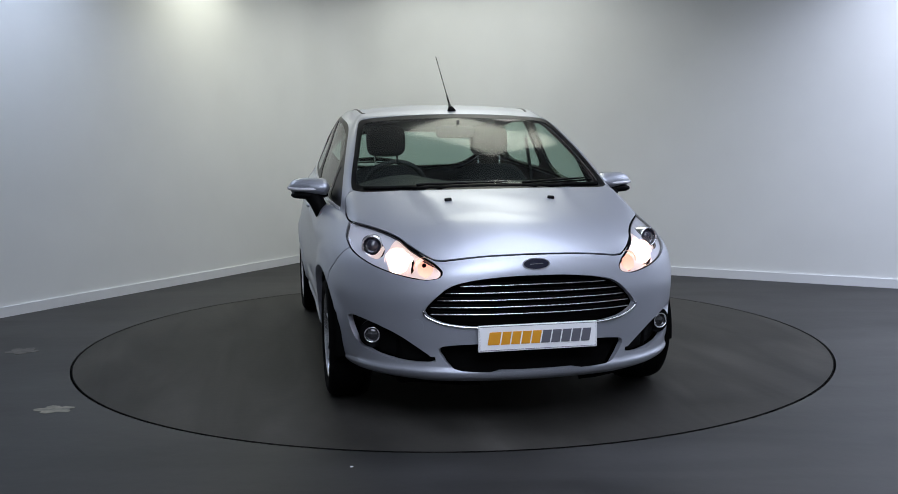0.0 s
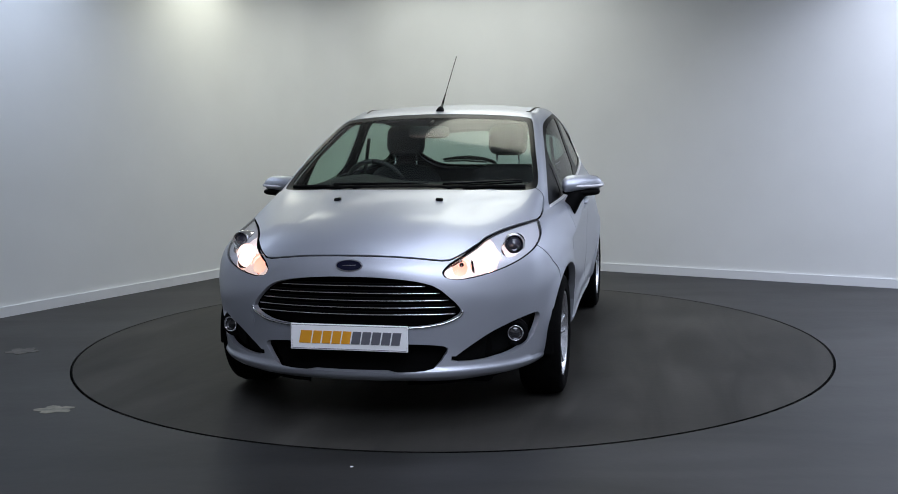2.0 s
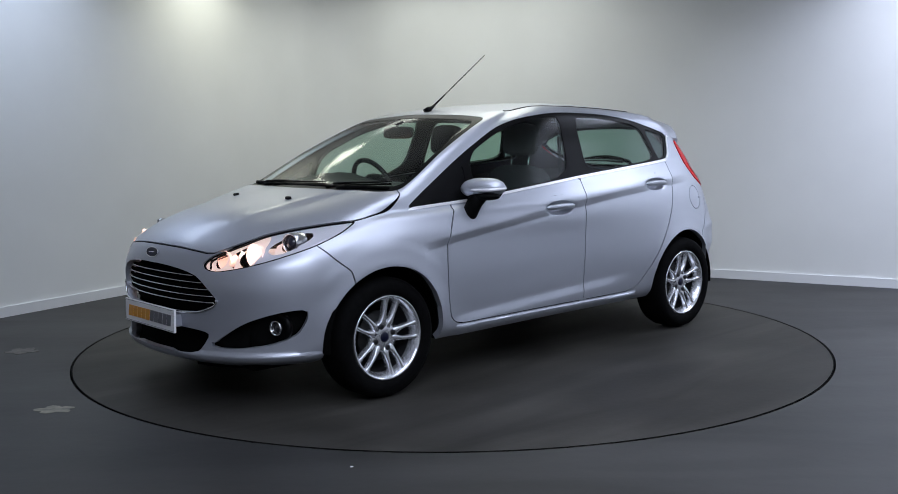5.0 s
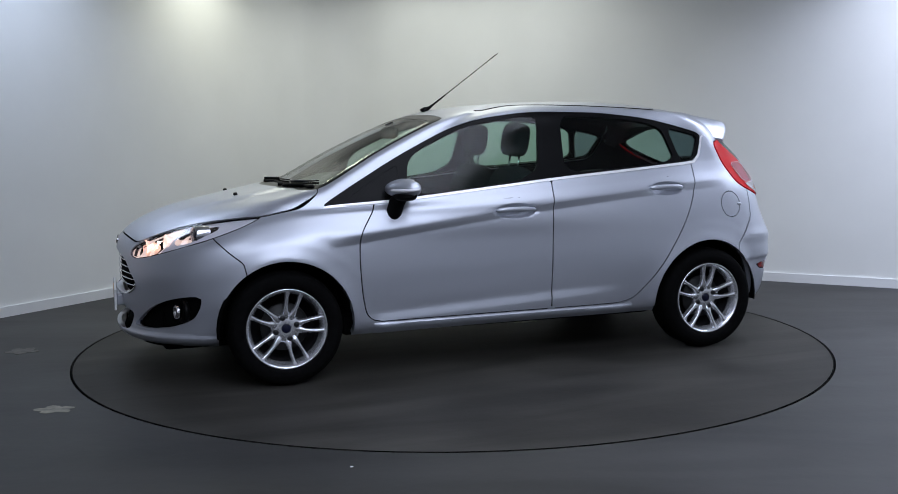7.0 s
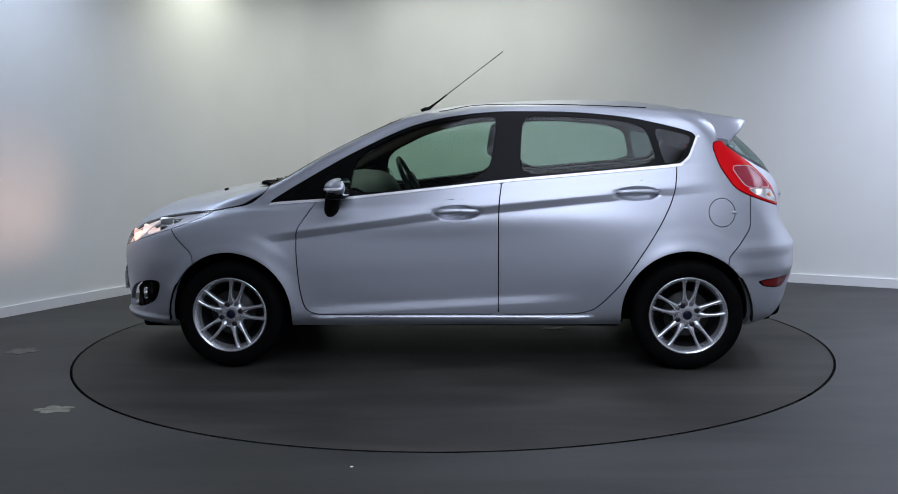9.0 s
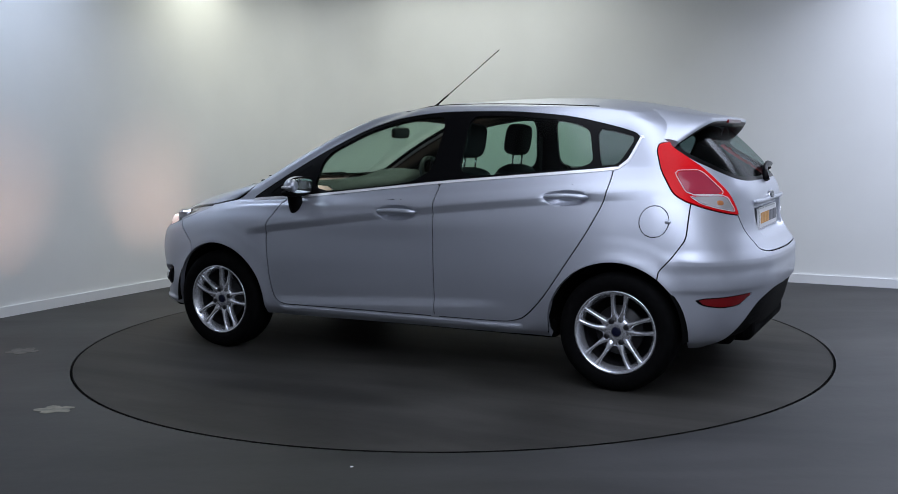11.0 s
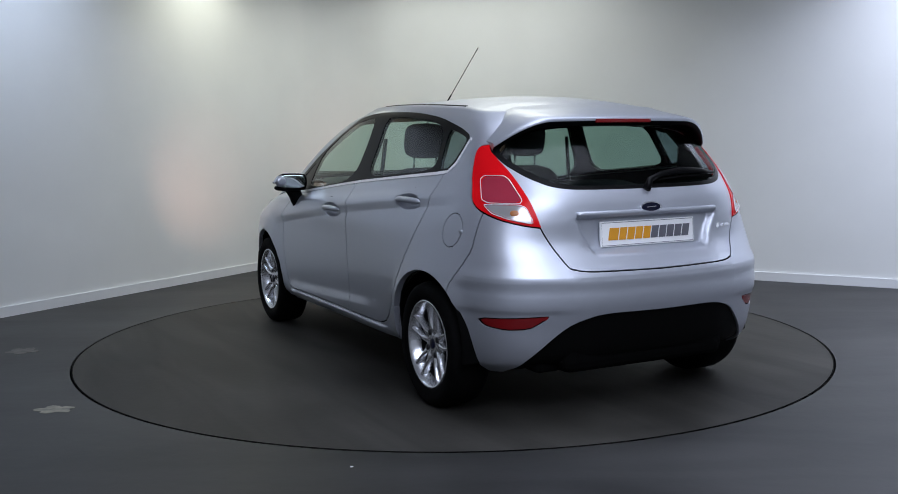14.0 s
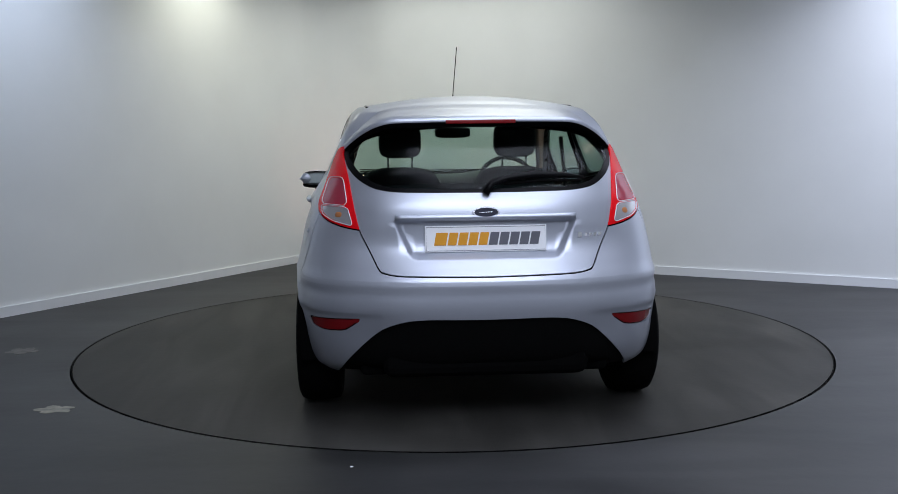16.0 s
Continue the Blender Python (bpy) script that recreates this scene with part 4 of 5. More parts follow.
def cabin():
    # unseen plate, added to keep headlamp glow out of the cabin
    bm = bmesh.new()
    box(bm, (.03, 1.40, .62), Matrix.Translation((1.02, 0, .60)), .01)
    part("bulkhead", bm, GAP_DARK, car, "unseen black bulkhead that blocks lamp light before the dashboard")
    part("inner_lining", SHELL.take((BODY, DOOR_FRONT, DOOR_REAR, TAILGATE, BELT, TAIL, TAIL_INNER, TAIL_CLEAR, BUMPER_REAR, GAP), 0.035, 0.0, both=True), LINING, car, "dark cabin lining", True)
    part("bonnet_lining", SHELL.take((BONNET, BUMPER_FRONT), 0.13, 0.0, both=True), GAP_DARK, car, "black bonnet underside", True)
    # dashboard: one profile drawn across the cabin
    bm = bmesh.new()
    prof = [(1.06, .955), (.95, .985), (.80, 1.0), (.66, 1.01), (.56, 1.0), (.50, .965), (.47, .90), (.50, .75), (.56, .60)]
    rows = []
    for k in range(13):
        y = -.66 + 1.32 * k / 12
        hood = 0.045 * math.exp(-((y + .36) / .17) ** 2)
        wide = min(1, (0.70 - abs(y)) / 0.12)
        rows.append([bm.verts.new((x - (0.02 if 3 < j < 7 else 0) * abs(y), y, z * 1.0 - 0.03 * (1 - wide) + (hood if 2 <= j <= 5 else 0))) for j, (x, z) in enumerate(prof)])
    for a, b in zip(rows, rows[1:]):
        for j in range(len(prof) - 1):
            bm.faces.new((a[j], b[j], b[j + 1], a[j + 1]))
    part("dashboard", bm, DASH, car, "black soft-touch dashboard", True)
    # steering wheel
    st = new("steering_wheel")
    st.parent = car
    st.matrix_basis = Matrix.Translation((.37, -.365, .955)) @ pose(0, 0, 0, 0, -66, 0)
    tagged(st, "black three-spoke steering wheel")
    part("rim", tube([(.18 * math.cos(2 * math.pi * k / 32), .18 * math.sin(2 * math.pi * k / 32), 0) for k in range(33)], 0.015), DASH, st, "", True)
    bm = soft_box((.15, .17, .06), Matrix.Translation((0, 0, .02)), .6, 3)
    part("hub", bm, DASH, st, "", True)
    for a in (90, -90, 180):
        d = Vector((math.cos(radians(a)), math.sin(radians(a)), 0))
        part("spoke", tube([d * .05, d * .175], (.020, .014)), DASH, st, "", True)
    # seats
    for y in (.335, -.335):
        seat = new("front_seat")
        seat.parent = car
        tagged(seat, "dark fabric front seat with a headrest")
        part("seat_cushion", soft_box((.54, .50, .20), Matrix.Translation((.12, y, .50)) @ pose(0, 0, 0, 0, -8, 0), .45), FABRIC, seat, "", True)
        part("backrest", soft_box((.17, .50, .62), Matrix.Translation((-.155, y, .775)) @ pose(0, 0, 0, 0, -13, 0), .5), FABRIC, seat, "", True)
        part("headrest", soft_box((.11, .245, .195), Matrix.Translation((-.225, y, 1.235)) @ pose(0, 0, 0, 0, -10, 0), .5), FABRIC, seat, "padded dark headrest", True)
        for dy in (-.07, .07):
            part("headrest_post", tube([(-.205, y + dy, 1.02), (-.225, y + dy, 1.17)], .006), CHROME, seat, "chrome headrest post", True)
    bench = new("rear_seat")
    bench.parent = car
    tagged(bench, "dark fabric rear bench seat")
    part("seat_cushion", soft_box((.50, 1.20, .20), Matrix.Translation((-.72, 0, .50)), .4), FABRIC, bench, "", True)
    part("backrest", soft_box((.16, 1.20, .56), Matrix.Translation((-1.03, 0, .75)) @ pose(0, 0, 0, 0, -16, 0), .4), FABRIC, bench, "", True)
    bm = bmesh.new()
    box(bm, (.42, 1.06, .03), Matrix.Translation((-1.36, 0, .985)), .01)
    part("parcel_shelf", bm, LINING, car, "dark parcel shelf behind the rear seat")
    mir = part("rear_view_mirror", soft_box((.035, .235, .07), Matrix.Translation((.45, -.02, 1.285)) @ pose(0, 0, 0, 0, -6, 6), .45), DASH, car, "black rear-view mirror", True)
    part("stalk", tube([(.45, -.02, 1.29), (.47, -.01, 1.33), (.43, 0, 1.345)], .010), DASH, mir, "", True)
    for y in (.60, -.60):
        part("seat_belt", tube([(-.27, y * 1.0, 1.25), (-.25, y * 1.06, .95), (-.2, y * 1.1, .62)], .012, n=6), LINING, car, "dark seat belt", True)


def nose_details():
    # grille bars, each from edge to edge of the opening
    for z in (.630, .599, .567, .536, .506):
        ys = [abs(y) for y in np.linspace(0, .5, 251) if polygon_distance(np.array([[y, z]]), GRILLE_OUT)[0] < -0.012]
        w = max(ys)
        pts = [nose(y, z, -0.016)[0] for y in np.linspace(-w, w, 41)]
        bm = tube(pts, 0.0026, n=6)
        part("grille_bar", bm, CHROME, car, "thin chrome grille bar", True)
        pts = [nose(y, z + .004, -0.034)[0] for y in np.linspace(-w, w, 41)]
        part("grille_slat", tube(pts, 0.009, n=6), GAP_DARK, car, "black grille slat", True)
    half = [q for q in GRILLE_OUT if q[1] < .53 and q[0] > 0.16]
    half.sort(key=lambda q: math.atan2(q[1] - .54, q[0] - .2), reverse=True)
    for sign in (1, -1):
        pts = [nose(y, z, 0.004)[0] for y, z in half]
        pts = [Vector((q.x, q.y * sign, q.z)) for q in pts]
        part("grille_trim", tube(pts, 0.0055, n=6), CHROME, car, "chrome strip below the grille", True)
    # badge
    m = facing(nose(0, .716, 0.002)[0], Vector((1, 0, .28)))
    bad = part("front_badge", prism(oval(.060, .026), .004, m), CHROME, car, "oval chrome badge")
    part("badge_face", prism(oval(.055, .022), .0025, m @ Matrix.Translation((0, 0, .003))), BLUE, bad, "dark blue badge face")
    part("badge_script", prism([(-.028, -.003), (.030, .0), (.028, .003), (-.030, .0)], .002, m @ Matrix.Translation((0, 0, .0045))), CHROME, bad, "plain chrome script bar")
    plate("front_plate", facing(Vector((2.060, 0, .411)), Vector((1, 0, .02))), "white dealer plate with orange and grey lettering")
    bm = bmesh.new()
    box(bm, (.05, .50, .06), Matrix.Translation((2.03, 0, .41)), .008)
    part("plate_mount", bm, SILVER, car, "silver plate mount")
    # fog lamps
    def fog_ring():
        return lathe([(.034, .0), (.036, .012), (.034, .018), (.030, .015), (.028, .0)], 28)
    for sign in (1, -1):
        base = Matrix.Translation((1.763, sign * .672, .395)) @ pose(0, 0, 0, 0, 0, -90 + sign * 12)
        bm = fog_ring()
        bm.transform(base)
        fog = part("fog_lamp", bm, CHROME, car, "round fog lamp with a chrome ring", True)
        bm = lathe([(.001, .012), (.016, .010), (.029, .003)], 24)
        bm.transform(base)
        part("lens", bm, FOG_GLASS, fog, "clear fog lamp lens", True)
        bm = lathe([(.001, -.02), (.034, -.02), (.060, -.01), (.060, -.04), (.001, -.06)], 24)
        bm.transform(base)
        part("housing", bm, BLACK, fog, "black housing", True)
    # bonnet washer jets
    def jet():
        q, n = top_at(1.41, .255)
        bm = bmesh.new()
        box(bm, (.034, .022, .018), facing(q, n, Vector((1, 0, 0))) @ pose(0, 0, .004), .006)
        return bm
    both_sides("washer_jet", jet, BLACK, car, "black washer jet")
    # towing-eye cover
    q, n = nose(-.50, .455, .0006)
    part("towing_eye_cover", prism(oval(.030, .032), .0015, facing(q, n)), SILVER, car, "round silver towing-eye cover")
    # wipers
    for y0, y1, z1 in ((.20, .60, 1.022), (-.36, .12, 1.010)):
        arm = []
        for k in range(9):
            y = y0 + (y1 - y0) * k / 8
            arm.append(glass_at(y, 1.005 + (z1 - 1.005) * k / 8, .014)[0])
        w = part("wiper", tube(arm, (.007, .007, .007, .006, .006, .005, .005, .004, .003)), BLACK, car, "black windscreen wiper", True)
        blade = [q + Vector((.004, 0, -.012)) for q in arm]
        part("blade", tube(blade, .0045), RUBBER, w, "black rubber wiper blade", True)
    cowl = [glass_at(y, .999, .004)[0] for y in np.linspace(-.62, .62, 31)]
    part("cowl", tube(cowl, .010), SATIN, car, "black plastic cowl below the windscreen", True)


def plate(name, m, label):
    """A white plate with two groups of slanted letter blocks, orange and grey."""
    bm = bmesh.new()
    box(bm, (.522, .112, .012), m, .003)
    ob = part(name, bm, PLATE, car, label)
    x = -.222
    for k in range(10):
        w = .054 if k == 0 else .0405
        out = [(x, -.027), (x + w - .003, -.027), (x + w + .007, .027), (x + .010, .027)]
        part("letter_block", prism(out, .0025, m @ Matrix.Translation((0, 0, .006))), ORANGE if k < 5 else LETTER_GREY, ob, "orange letter block" if k < 5 else "grey letter block")
        x += w + .0035
    part("plate_border", tube([m @ Vector((a, b, .006)) for a, b in ((-.255, -.05), (.255, -.05), (.255, .05), (-.255, .05), (-.255, -.05))], .0012, n=4), LETTER_GREY, ob, "thin grey border line")
    return ob


def headlamps():
    for flip in (False, True):
        s = -1 if flip else 1
        bowl = SHELL.take((HEAD,), 0.012, 0.0, flip=flip)
        unit = part("headlamp", bowl, ICE, car, "lit headlamp with a chrome reflector and clear lens", True)
        # emission put into this reflector imitates the bulb's light on it
        part("glow_reflector", SHELL.take((HEAD_LIT,), 0.012, 0.0, flip=flip), GLOW_REFLECTOR, unit, "facetted reflector with an added glow round the lit bulb", True)
        part("lens", SHELL.take((HEAD, HEAD_HOLE, HEAD_LIT), -0.001, 0.0, flip=flip), CLEAR, unit, "clear headlamp lens", True)
        # panels whose emission stands for bulb light fill the space round the bowls
        bowls = ((1.755, .555, .722, 8, .050), (1.665, .655, .780, 14, .044), (1.875, .455, .700, 10, .040))

        def off_axis(q, bowl):
            bx, by, bz, turn, rad = bowl
            return (q - Vector((bx, s * by, bz))).cross(Vector((math.cos(radians(turn)), s * math.sin(radians(turn)), 0))).length - rad

        for bowl in bowls:
            fill = SHELL.take((HEAD_HOLE,), 0.028, 0.0, flip=flip)
            for _ in range(2):
                bmesh.ops.subdivide_edges(fill, edges=[e for e in fill.edges if e.calc_length() > .006], cuts=2)
            bmesh.ops.triangulate(fill, faces=fill.faces)
            gone = []
            for f in fill.faces:
                far = [off_axis(f.calc_center_median(), other) for other in bowls]
                if min(far) < 0 or far[bowls.index(bowl)] > min(far) + 1e-9:
                    gone.append(f)
            bmesh.ops.delete(fill, geom=gone, context="FACES")
            # keep the one largest piece
            left, best = set(fill.faces), set()
            while left:
                piece, edge = set(), [left.pop()]
                while edge:
                    f = edge.pop()
                    piece.add(f)
                    near = {g for e in f.edges for g in e.link_faces} & left
                    left -= near
                    edge.extend(near)
                best = max(best, piece, key=len)
            bmesh.ops.delete(fill, geom=[f for f in fill.faces if f not in best], context="FACES")
            part("reflector_panel", fill, GLOW_REFLECTOR, unit, "pale reflector panel with an added glow", True)
        # a dark bezel line frames the projector and the main reflector
        line = [(1.835, .471, .772), (1.77, .521, .794), (1.695, .571, .808), (1.63, .611, .816), (1.578, .656, .816), (1.609, .694, .789), (1.675, .700, .753), (1.725, .690, .728)]
        part("bezel_line", tube([(x - .014, s * (y - .008), z - .009) for x, y, z in line], .003, n=8), BLACK, unit, "dark inner bezel line", True)
        # projector: a dark glass ball in a chrome ring
        base = Matrix.Translation((1.650, s * .650, .776)) @ pose(0, 0, 0, 0, 0, -90 + s * 14)
        bm = lathe([(.046, -.05), (.048, .018), (.045, .026), (.039, .022), (.036, -.02)], 28)
        bm.transform(base)
        part("projector_ring", bm, CHROME, unit, "chrome projector ring", True)
        bm = lathe([(.001, .030), (.015, .027), (.028, .018), (.036, .002), (.036, -.02)], 24)
        bm.transform(base)
        part("projector_lens", bm, DARK_LENS, unit, "dark projector lens", True)
        # main reflector: the bulb sits deep in a bowl that faces forward
        base = Matrix.Translation((1.755, s * .555, .722)) @ pose(0, 0, 0, 0, 0, -90 + s * 8) @ pose(0, 0, 0, 2)
        bm = lathe([(.024, -.100), (.025, -.02), (.038, .0), (.050, .03), (.056, .052)], 28)
        bm.transform(base)
        # the bowl emits by itself, in place of light caught from the bulb
        part("reflector_bowl", bm, GLOW_REFLECTOR, unit, "reflector bowl with an added glow", True)
        bm = lathe([(.001, -.090), (.020, -.091), (.022, -.10)], 16)
        bm.transform(base)
        part("bulb", bm, BULB, unit, "glowing headlamp bulb", True)
        # extra emitter added between housing and lens to brighten the lamp's inside
        bm = bmesh.new()
        bmesh.ops.create_uvsphere(bm, u_segments=10, v_segments=6, radius=.006, matrix=Matrix.Translation((1.835, s * .505, .735)))
        part("fill_bulb", bm, FILL_BULB, unit, "small glowing bulb added to brighten the housing", True)
        # inner indicator: its bowl emits, to imitate light caught inside the lamp
        base = Matrix.Translation((1.875, s * .455, .700)) @ pose(0, 0, 0, 0, 0, -90 + s * 10)
        bm = lathe([(.010, -.05), (.030, -.03), (.042, .012), (.046, .03)], 20)
        bm.transform(base)
        part("indicator_bowl", bm, GLOW_BOWL, unit, "indicator bowl with an added glow", True)


def door_details():
    for hx, hz, rx, rz in HANDLES:
        def bar():
            pts, rad = [], []
            for k in range(15):
                f = k / 14 * 2 - 1
                lead, _ = flank_at(hx + 1.15 * rx, hz + .01, 0.0)
                back, _ = flank_at(hx - 1.15 * rx, hz + .01, 0.0)
                y = lead.y + (back.y - lead.y) * (1 - f) / 2
                pts.append(Vector((hx + f * rx * 1.0, y + .008 * (1 - f ** 4) - .010 * f ** 8, hz + .004 + .006 * (1 - f * f))))
                rad.append(.0128 * (1 - abs(f) ** 5) ** .5 + .002)
            return tube(pts, rad, n=10)
        both_sides("door_handle", bar, SILVER, car, "silver door handle")
    q, n = flank_at(-1.485, .84, .001)
    part("flap_catch", soft_box((.03, .012, .018), Matrix.Translation(q), .8, 3), SILVER, car, "small silver fuel flap catch", True)

    def mirror_shell():
        bm = bmesh.new()
        rows = []
        n = 20
        for k in range(13):
            f = k / 12
            y = .765 + .215 * f
            tall = .052 * (1 - abs(2 * f - .85) ** 3.2 * .42) * (1 if f < .97 else .6)
            deep = .075 * (1 - .45 * f * f)
            cx, cz = .632 - .050 * f * f, .990 + .006 * f
            if k in (0, 12):
                tall, deep = tall * .55, deep * .5
            rows.append([bm.verts.new((max(cx + deep * math.cos(a) * (1.0 if math.cos(a) > 0 else .62), cx - .042), y, cz + tall * math.sin(a) * (1 - .12 * math.cos(a)))) for a in (2 * math.pi * j / n for j in range(n))])
        for a, b in zip(rows, rows[1:]):
            for j in range(n):
                bm.faces.new((a[j], b[j], b[(j + 1) % n], a[(j + 1) % n]))
        bm.faces.new(rows[0])
        bm.faces.new(rows[-1][::-1])
        bmesh.ops.recalc_face_normals(bm, faces=bm.faces)
        return bm

    def foot():
        return tube([(.640, .870, .955), (.655, .835, .920), (.665, .812, .870), (.673, .80, .812)], (.036, .042, .042, .026), n=12)

    def lower_shell():
        return soft_box((.110, .205, .045), Matrix.Translation((.625, .868, .952)), .8, 4)

    def mirror_pane():
        return soft_box((.006, .17, .082), Matrix.Translation((.5715, .872, .992)) @ pose(0, 0, 0, 0, 0, -5), .5, 4)

    def mirror_rim():
        return soft_box((.014, .190, .102), Matrix.Translation((.580, .872, .991)) @ pose(0, 0, 0, 0, 0, -5), .5, 4)

    def blinker():
        return tube([(.690, .80, .985), (.686, .88, .984), (.655, .945, .985), (.610, .978, .988), (.575, .982, .992)], (.006, .008, .009, .009, .006), n=8)

    shells = both_sides("door_mirror", mirror_shell, SILVER, car, "silver door mirror with a black foot")
    for name, make, mat, label in (("mirror_foot", foot, SATIN, "black plastic mirror foot"), ("lower_shell", lower_shell, SATIN, "black lower mirror shell"), ("mirror_rim", mirror_rim, SATIN, "black rim round the mirror glass"), ("mirror_glass", mirror_pane, MIRROR, "mirror glass"), ("indicator", blinker, ICE, "clear indicator strip")):
        part(name, make(), mat, shells[0], label, True)
        part(name, other_side(make()), mat, shells[1], label, True)


def roof_details():
    # the aerial leans back from the roof's front edge
    base, tip = Vector((.222, 0, 1.418)), Vector((-.25, 0, 1.767))
    d = tip - base
    aer = part("aerial", tube([base + Vector((.02, 0, -.012)), base + Vector((.0, 0, .006)), base + d * .04, base + d * .10], (.026, .018, .010, .007), n=12), BLACK, car, "black roof aerial", True)
    part("aerial_sleeve", tube([base + d * .08, base + d * .27], (.0065, .0045)), BLACK, aer, "black flexible sleeve", True)
    part("aerial_rod", tube([base + d * .26, tip], .0026, n=6), BLACK, aer, "thin dark aerial rod", True)
    # dark drip strips along both roof edges
    grid = shell_grid()
    row = grid[sum(UPWARD) + 1]
    pts = [Vector(q) + Vector((0, 0, -.004)) for q in row if q[1] > .40 and -1.06 < q[0] < .10]
    for s in (1, -1):
        part("roof_strip", tube([Vector((q.x, q.y * s, q.z)) for q in pts], .009, n=6), BLACK, car, "black roof drip strip", True)
    # spoiler: a lip that carries the roof line on over the rear window
    def section(u):
        a = abs(u)
        y = .605 * u
        bend = max(0, (a - .62) / .38) ** 2
        lead_x = -1.30 - .035 * bend
        lead_z = 1.405 - .035 * a ** 2 - .130 * bend
        trail_x = -1.628 + .030 * a ** 2 + .115 * bend
        trail_z = 1.340 - .010 * a ** 2 - .105 * bend
        drop = .036 - .006 * bend
        return y, lead_x, lead_z, trail_x, trail_z, drop
    top, under = bmesh.new(), bmesh.new()
    rows_t, rows_u = [], []
    for k in range(41):
        y, lx, lz, tx, tz, drop = section(k / 20 - 1)
        y2 = y
        rows_t.append([top.verts.new(q) for q in ((lx + .02, y, lz - .004), (lx - .02, y, lz + .003), (lx + .35 * (tx - lx), y, lz + .40 * (tz - lz) + .004), (lx + .75 * (tx - lx), y, lz + .78 * (tz - lz) + .004), (tx + .012, y, tz + .002), (tx, y, tz - .006), (tx + .004, y2, tz - .018))])
        rows_u.append([under.verts.new(q) for q in ((tx + .004, y2, tz - .018), (tx + .014, y2, tz - drop), (tx + .06, y2 * .985, tz - drop - .006), (lx - .06, y2 * .97, lz - .075 - .6 * (drop - .034)), (lx + .02, y2 * .97, lz - .05))])
    for bm, rows in ((top, rows_t), (under, rows_u)):
        for a, b in zip(rows, rows[1:]):
            for j in range(len(a) - 1):
                bm.faces.new((a[j], a[j + 1], b[j + 1], b[j]))
        bmesh.ops.recalc_face_normals(bm, faces=bm.faces)
    for row in (0, -1):
        ring = [v.co.copy() for v in rows_t[row]] + [v.co.copy() for v in rows_u[row][1:]]
        top.faces.new([top.verts.new(q) for q in ring])
    sp = part("roof_spoiler", top, SILVER, car, "silver roof spoiler over the rear window", True)
    part("spoiler_underside", under, BLACK, sp, "black spoiler underside", True)
    bm = bmesh.new()
    box(bm, (.016, .31, .018), Matrix.Translation((-1.624, 0, 1.322)), .004)
    part("brake_light", bm, DARK_RED, sp, "dark red high brake light")


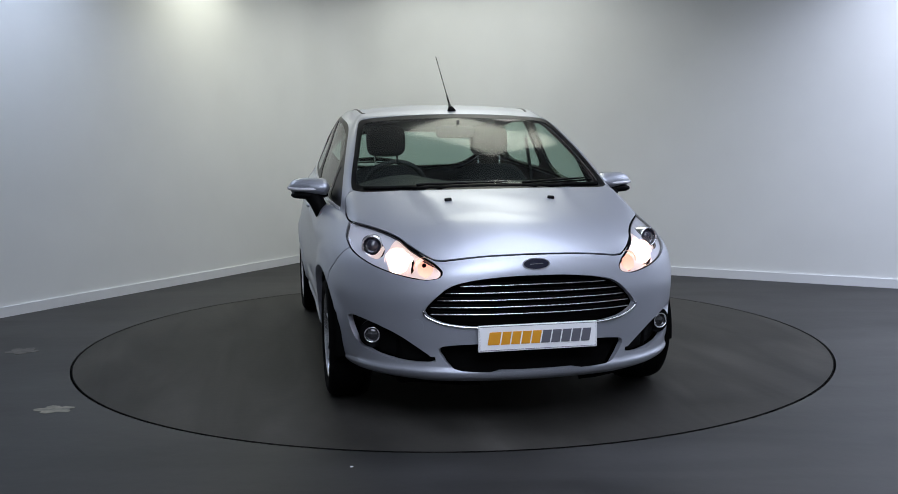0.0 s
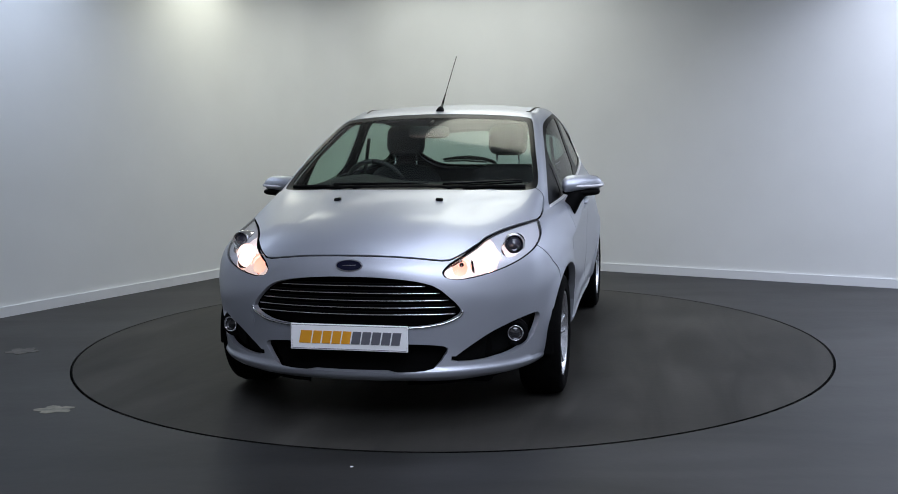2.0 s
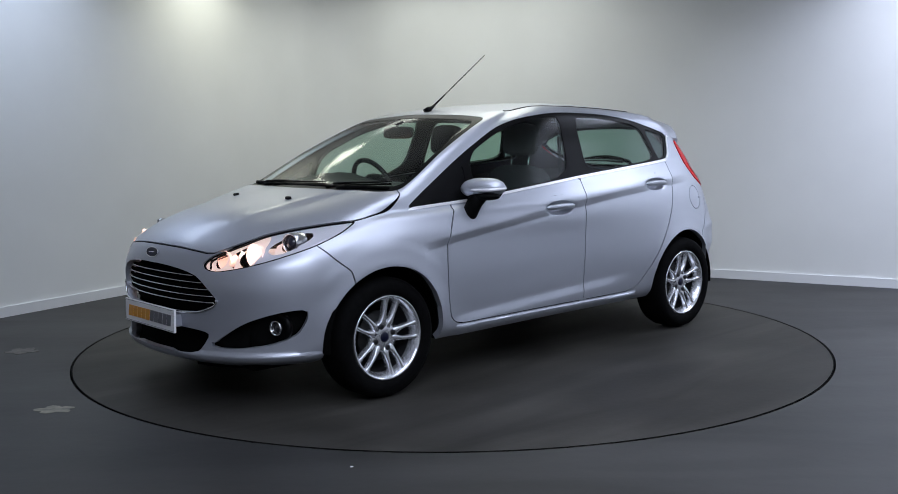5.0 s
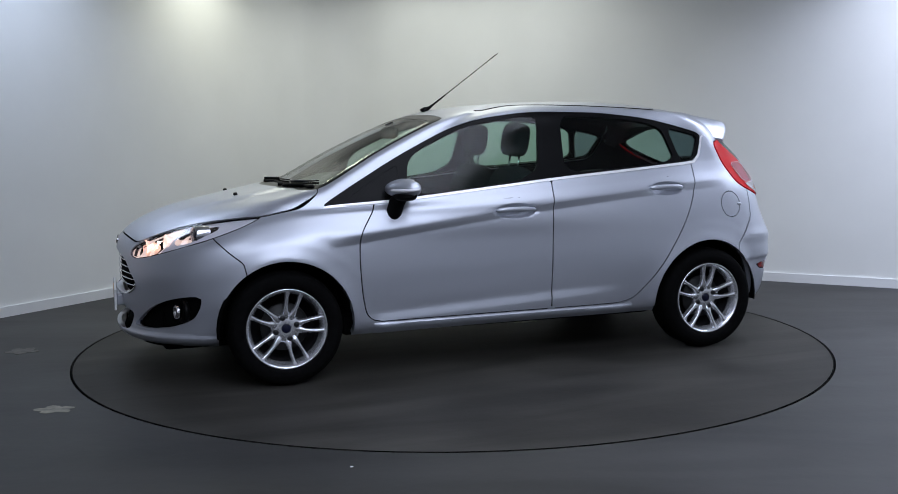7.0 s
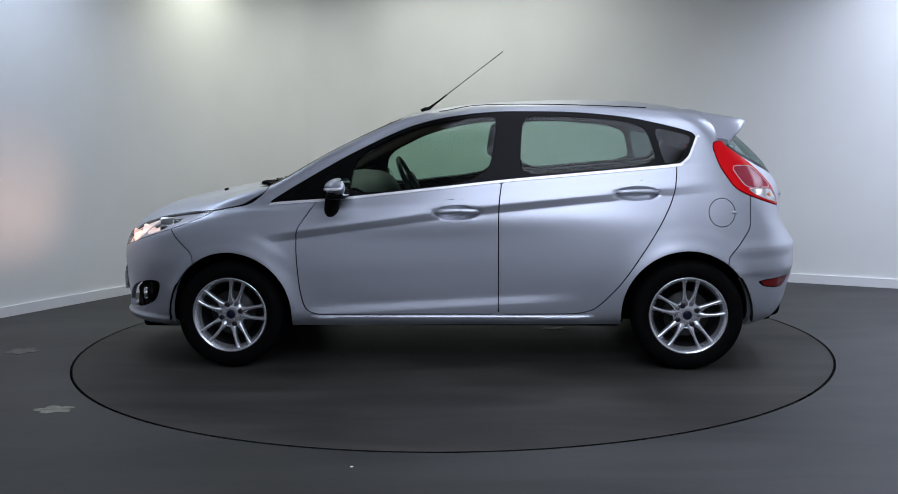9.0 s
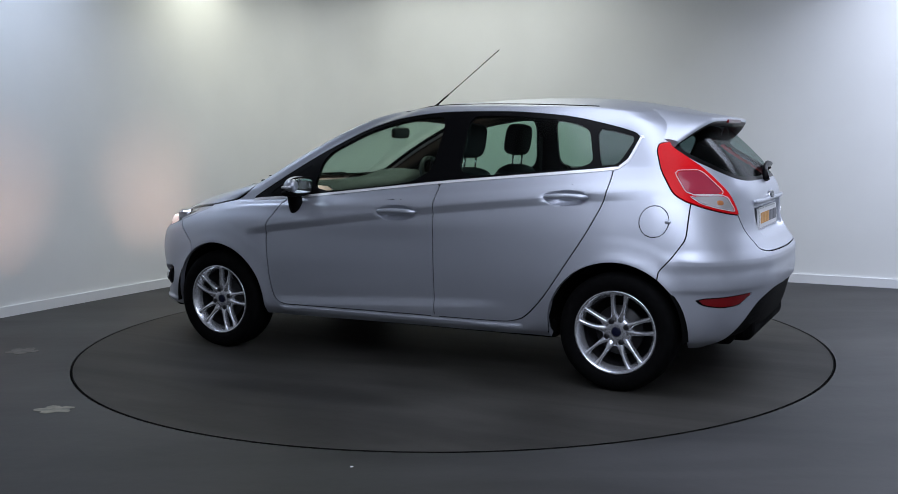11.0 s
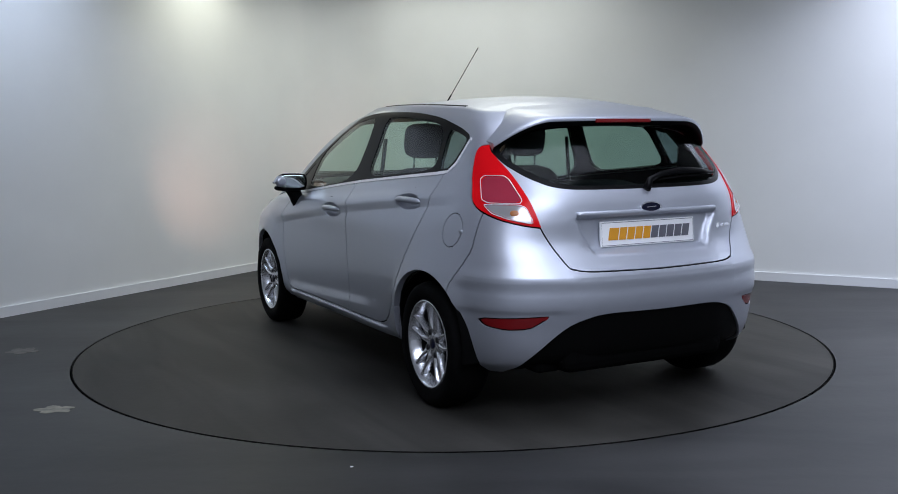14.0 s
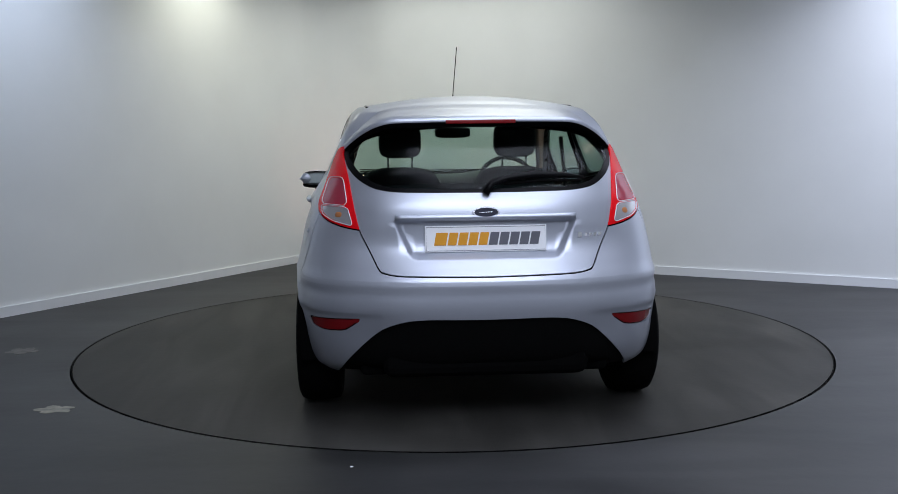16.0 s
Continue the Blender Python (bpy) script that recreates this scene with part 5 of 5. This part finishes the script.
def tail_details():
    m = facing(tail(0, .822, 0.016)[0], Vector((-1, 0, .06)))
    plate("rear_plate", m, "white dealer plate with orange and grey lettering")
    bar = [tail(y, .917, .003)[0] for y in np.linspace(-.385, .385, 31)]
    part("boot_trim", tube(bar, .012, n=8), SILVER, car, "silver trim bar above the plate", True)
    m = facing(tail(0, .935, .004)[0], Vector((-1, 0, .2)))
    bad = part("rear_badge", prism(oval(.056, .024), .008, m), CHROME, car, "oval chrome badge")
    part("badge_face", prism(oval(.050, .019), .0035, m @ Matrix.Translation((0, 0, .007))), BLUE, bad, "dark blue badge face")
    part("badge_script", prism([(-.026, -.003), (.028, .0), (.026, .003), (-.028, .0)], .002, m @ Matrix.Translation((0, 0, .010))), CHROME, bad, "plain chrome script bar")
    for y, w, h in ((-.405, .022, .022), (-.432, .014, .014), (-.452, .016, .013), (-.474, .018, .013), (-.496, .020, .013)):
        q, n = tail(y, .833, .001)
        part("name_letter", prism([(-w / 2, -h / 2), (w / 2 - .004, -h / 2), (w / 2, h / 2), (-w / 2 + .004, h / 2)], .003, facing(q, n)), CHROME, car, "small chrome lettering bar")
    w = part("rear_wiper", tube([tail(-.0, 1.008, .012)[0], tail(-.03, 1.045, .022)[0], tail(-.10, 1.065, .024)[0], tail(-.22, 1.078, .024)[0], tail(-.34, 1.075, .022)[0], tail(-.43, 1.066, .020)[0]], (.018, .015, .014, .017, .013, .006), n=8), BLACK, car, "black rear wiper", True)
    part("blade", tube([tail(-.08, 1.048, .010)[0], tail(-.25, 1.06, .010)[0], tail(-.42, 1.058, .010)[0]], .007, n=6), RUBBER, w, "black rubber blade", True)
    for outline in ([(.668, 1.081), (.603, 1.081), (.585, .963), (.706, .965)], [(.706, .960), (.584, .958), (.563, .879), (.652, .899), (.695, .922)]):
        ring = rounded(outline, 2, .12)
        pts = [tail(y, z, .009)[0] for y, z in ring + ring[:1]]
        for s in (1, -1):
            part("lamp_trim", tube([Vector((q.x, q.y * s, q.z)) for q in pts], .0019, n=6), ICE, car, "thin bright trim round the lamp segment", True)
    for s in (1, -1):
        q, n = tail(s * .625, .925, .004)
        part("indicator_bulb", soft_box((.042, .028, .010), facing(q, n), .8, 3), AMBER, car, "small amber bulb", True)


def lathe_flat(r0, r1, n=128):
    bm = bmesh.new()
    rings = [[bm.verts.new((r * math.cos(2 * math.pi * k / n), r * math.sin(2 * math.pi * k / n), z)) for k in range(n)] for r, z in ((r0, .0012), (r1, .0012), (r1, -.01))]
    for a, b in zip(rings, rings[1:]):
        for k in range(n):
            bm.faces.new((a[k], b[k], b[(k + 1) % n], a[(k + 1) % n]))
    return bm


FOG_GLASS = material("fog_glass", (0.05, 0.05, 0.055), 0.1, 0.6, Coat_Weight=1.0)
DARK_LENS = material("dark_glass_lens", (0.03, 0.03, 0.045), 0.06, 0.0, Coat_Weight=1.0)
# reflector metal with emission added in place of reflected bulb light
GLOW_REFLECTOR = material("glow_reflector", (0.9, 0.82, 0.78), 0.35, 0.8, Emission_Color=(1.0, 0.72, 0.63, 1.0), Emission_Strength=0.7)
# fill light for the headlamp housing, not a known bulb
FILL_BULB = glow("housing_fill_bulb", (1.0, 0.76, 0.68), 130.0)
# glow added to the indicator bowl, which holds no bulb
GLOW_BOWL = glow("glow_bowl", (1.0, 0.62, 0.50), 0.6)
underside()
cabin()
nose_details()
headlamps()
door_details()
roof_details()
tail_details()

# a dark rim ring and a worn spot that turn with the disc
part("edge_ring", lathe_flat(RING - .015, RING - .010), GAP_DARK, turntable, "thin dark edge ring")
q = Matrix.Rotation(radians(78.781 + 11.7112 * 9.0), 4, "Z") @ Vector((.66, .287, 0))
patch("worn_spot", q.x, q.y, .10, .05, STAIN, "", turntable, .0005, 4)
# worn spots on floor and turntable
patch("floor_patch", -1.879, -1.542, .11, .075, STAIN, "pale ragged bare patch in the floor paint", seed=3)
patch("floor_patch", -2.60, -.237, .11, .10, OLD_STAIN, "faint worn patch in the floor paint", seed=5)
patch("floor_patch", -.392, -2.396, .008, .006, PLATE, "tiny white speck on the floor", seed=2)

motions()
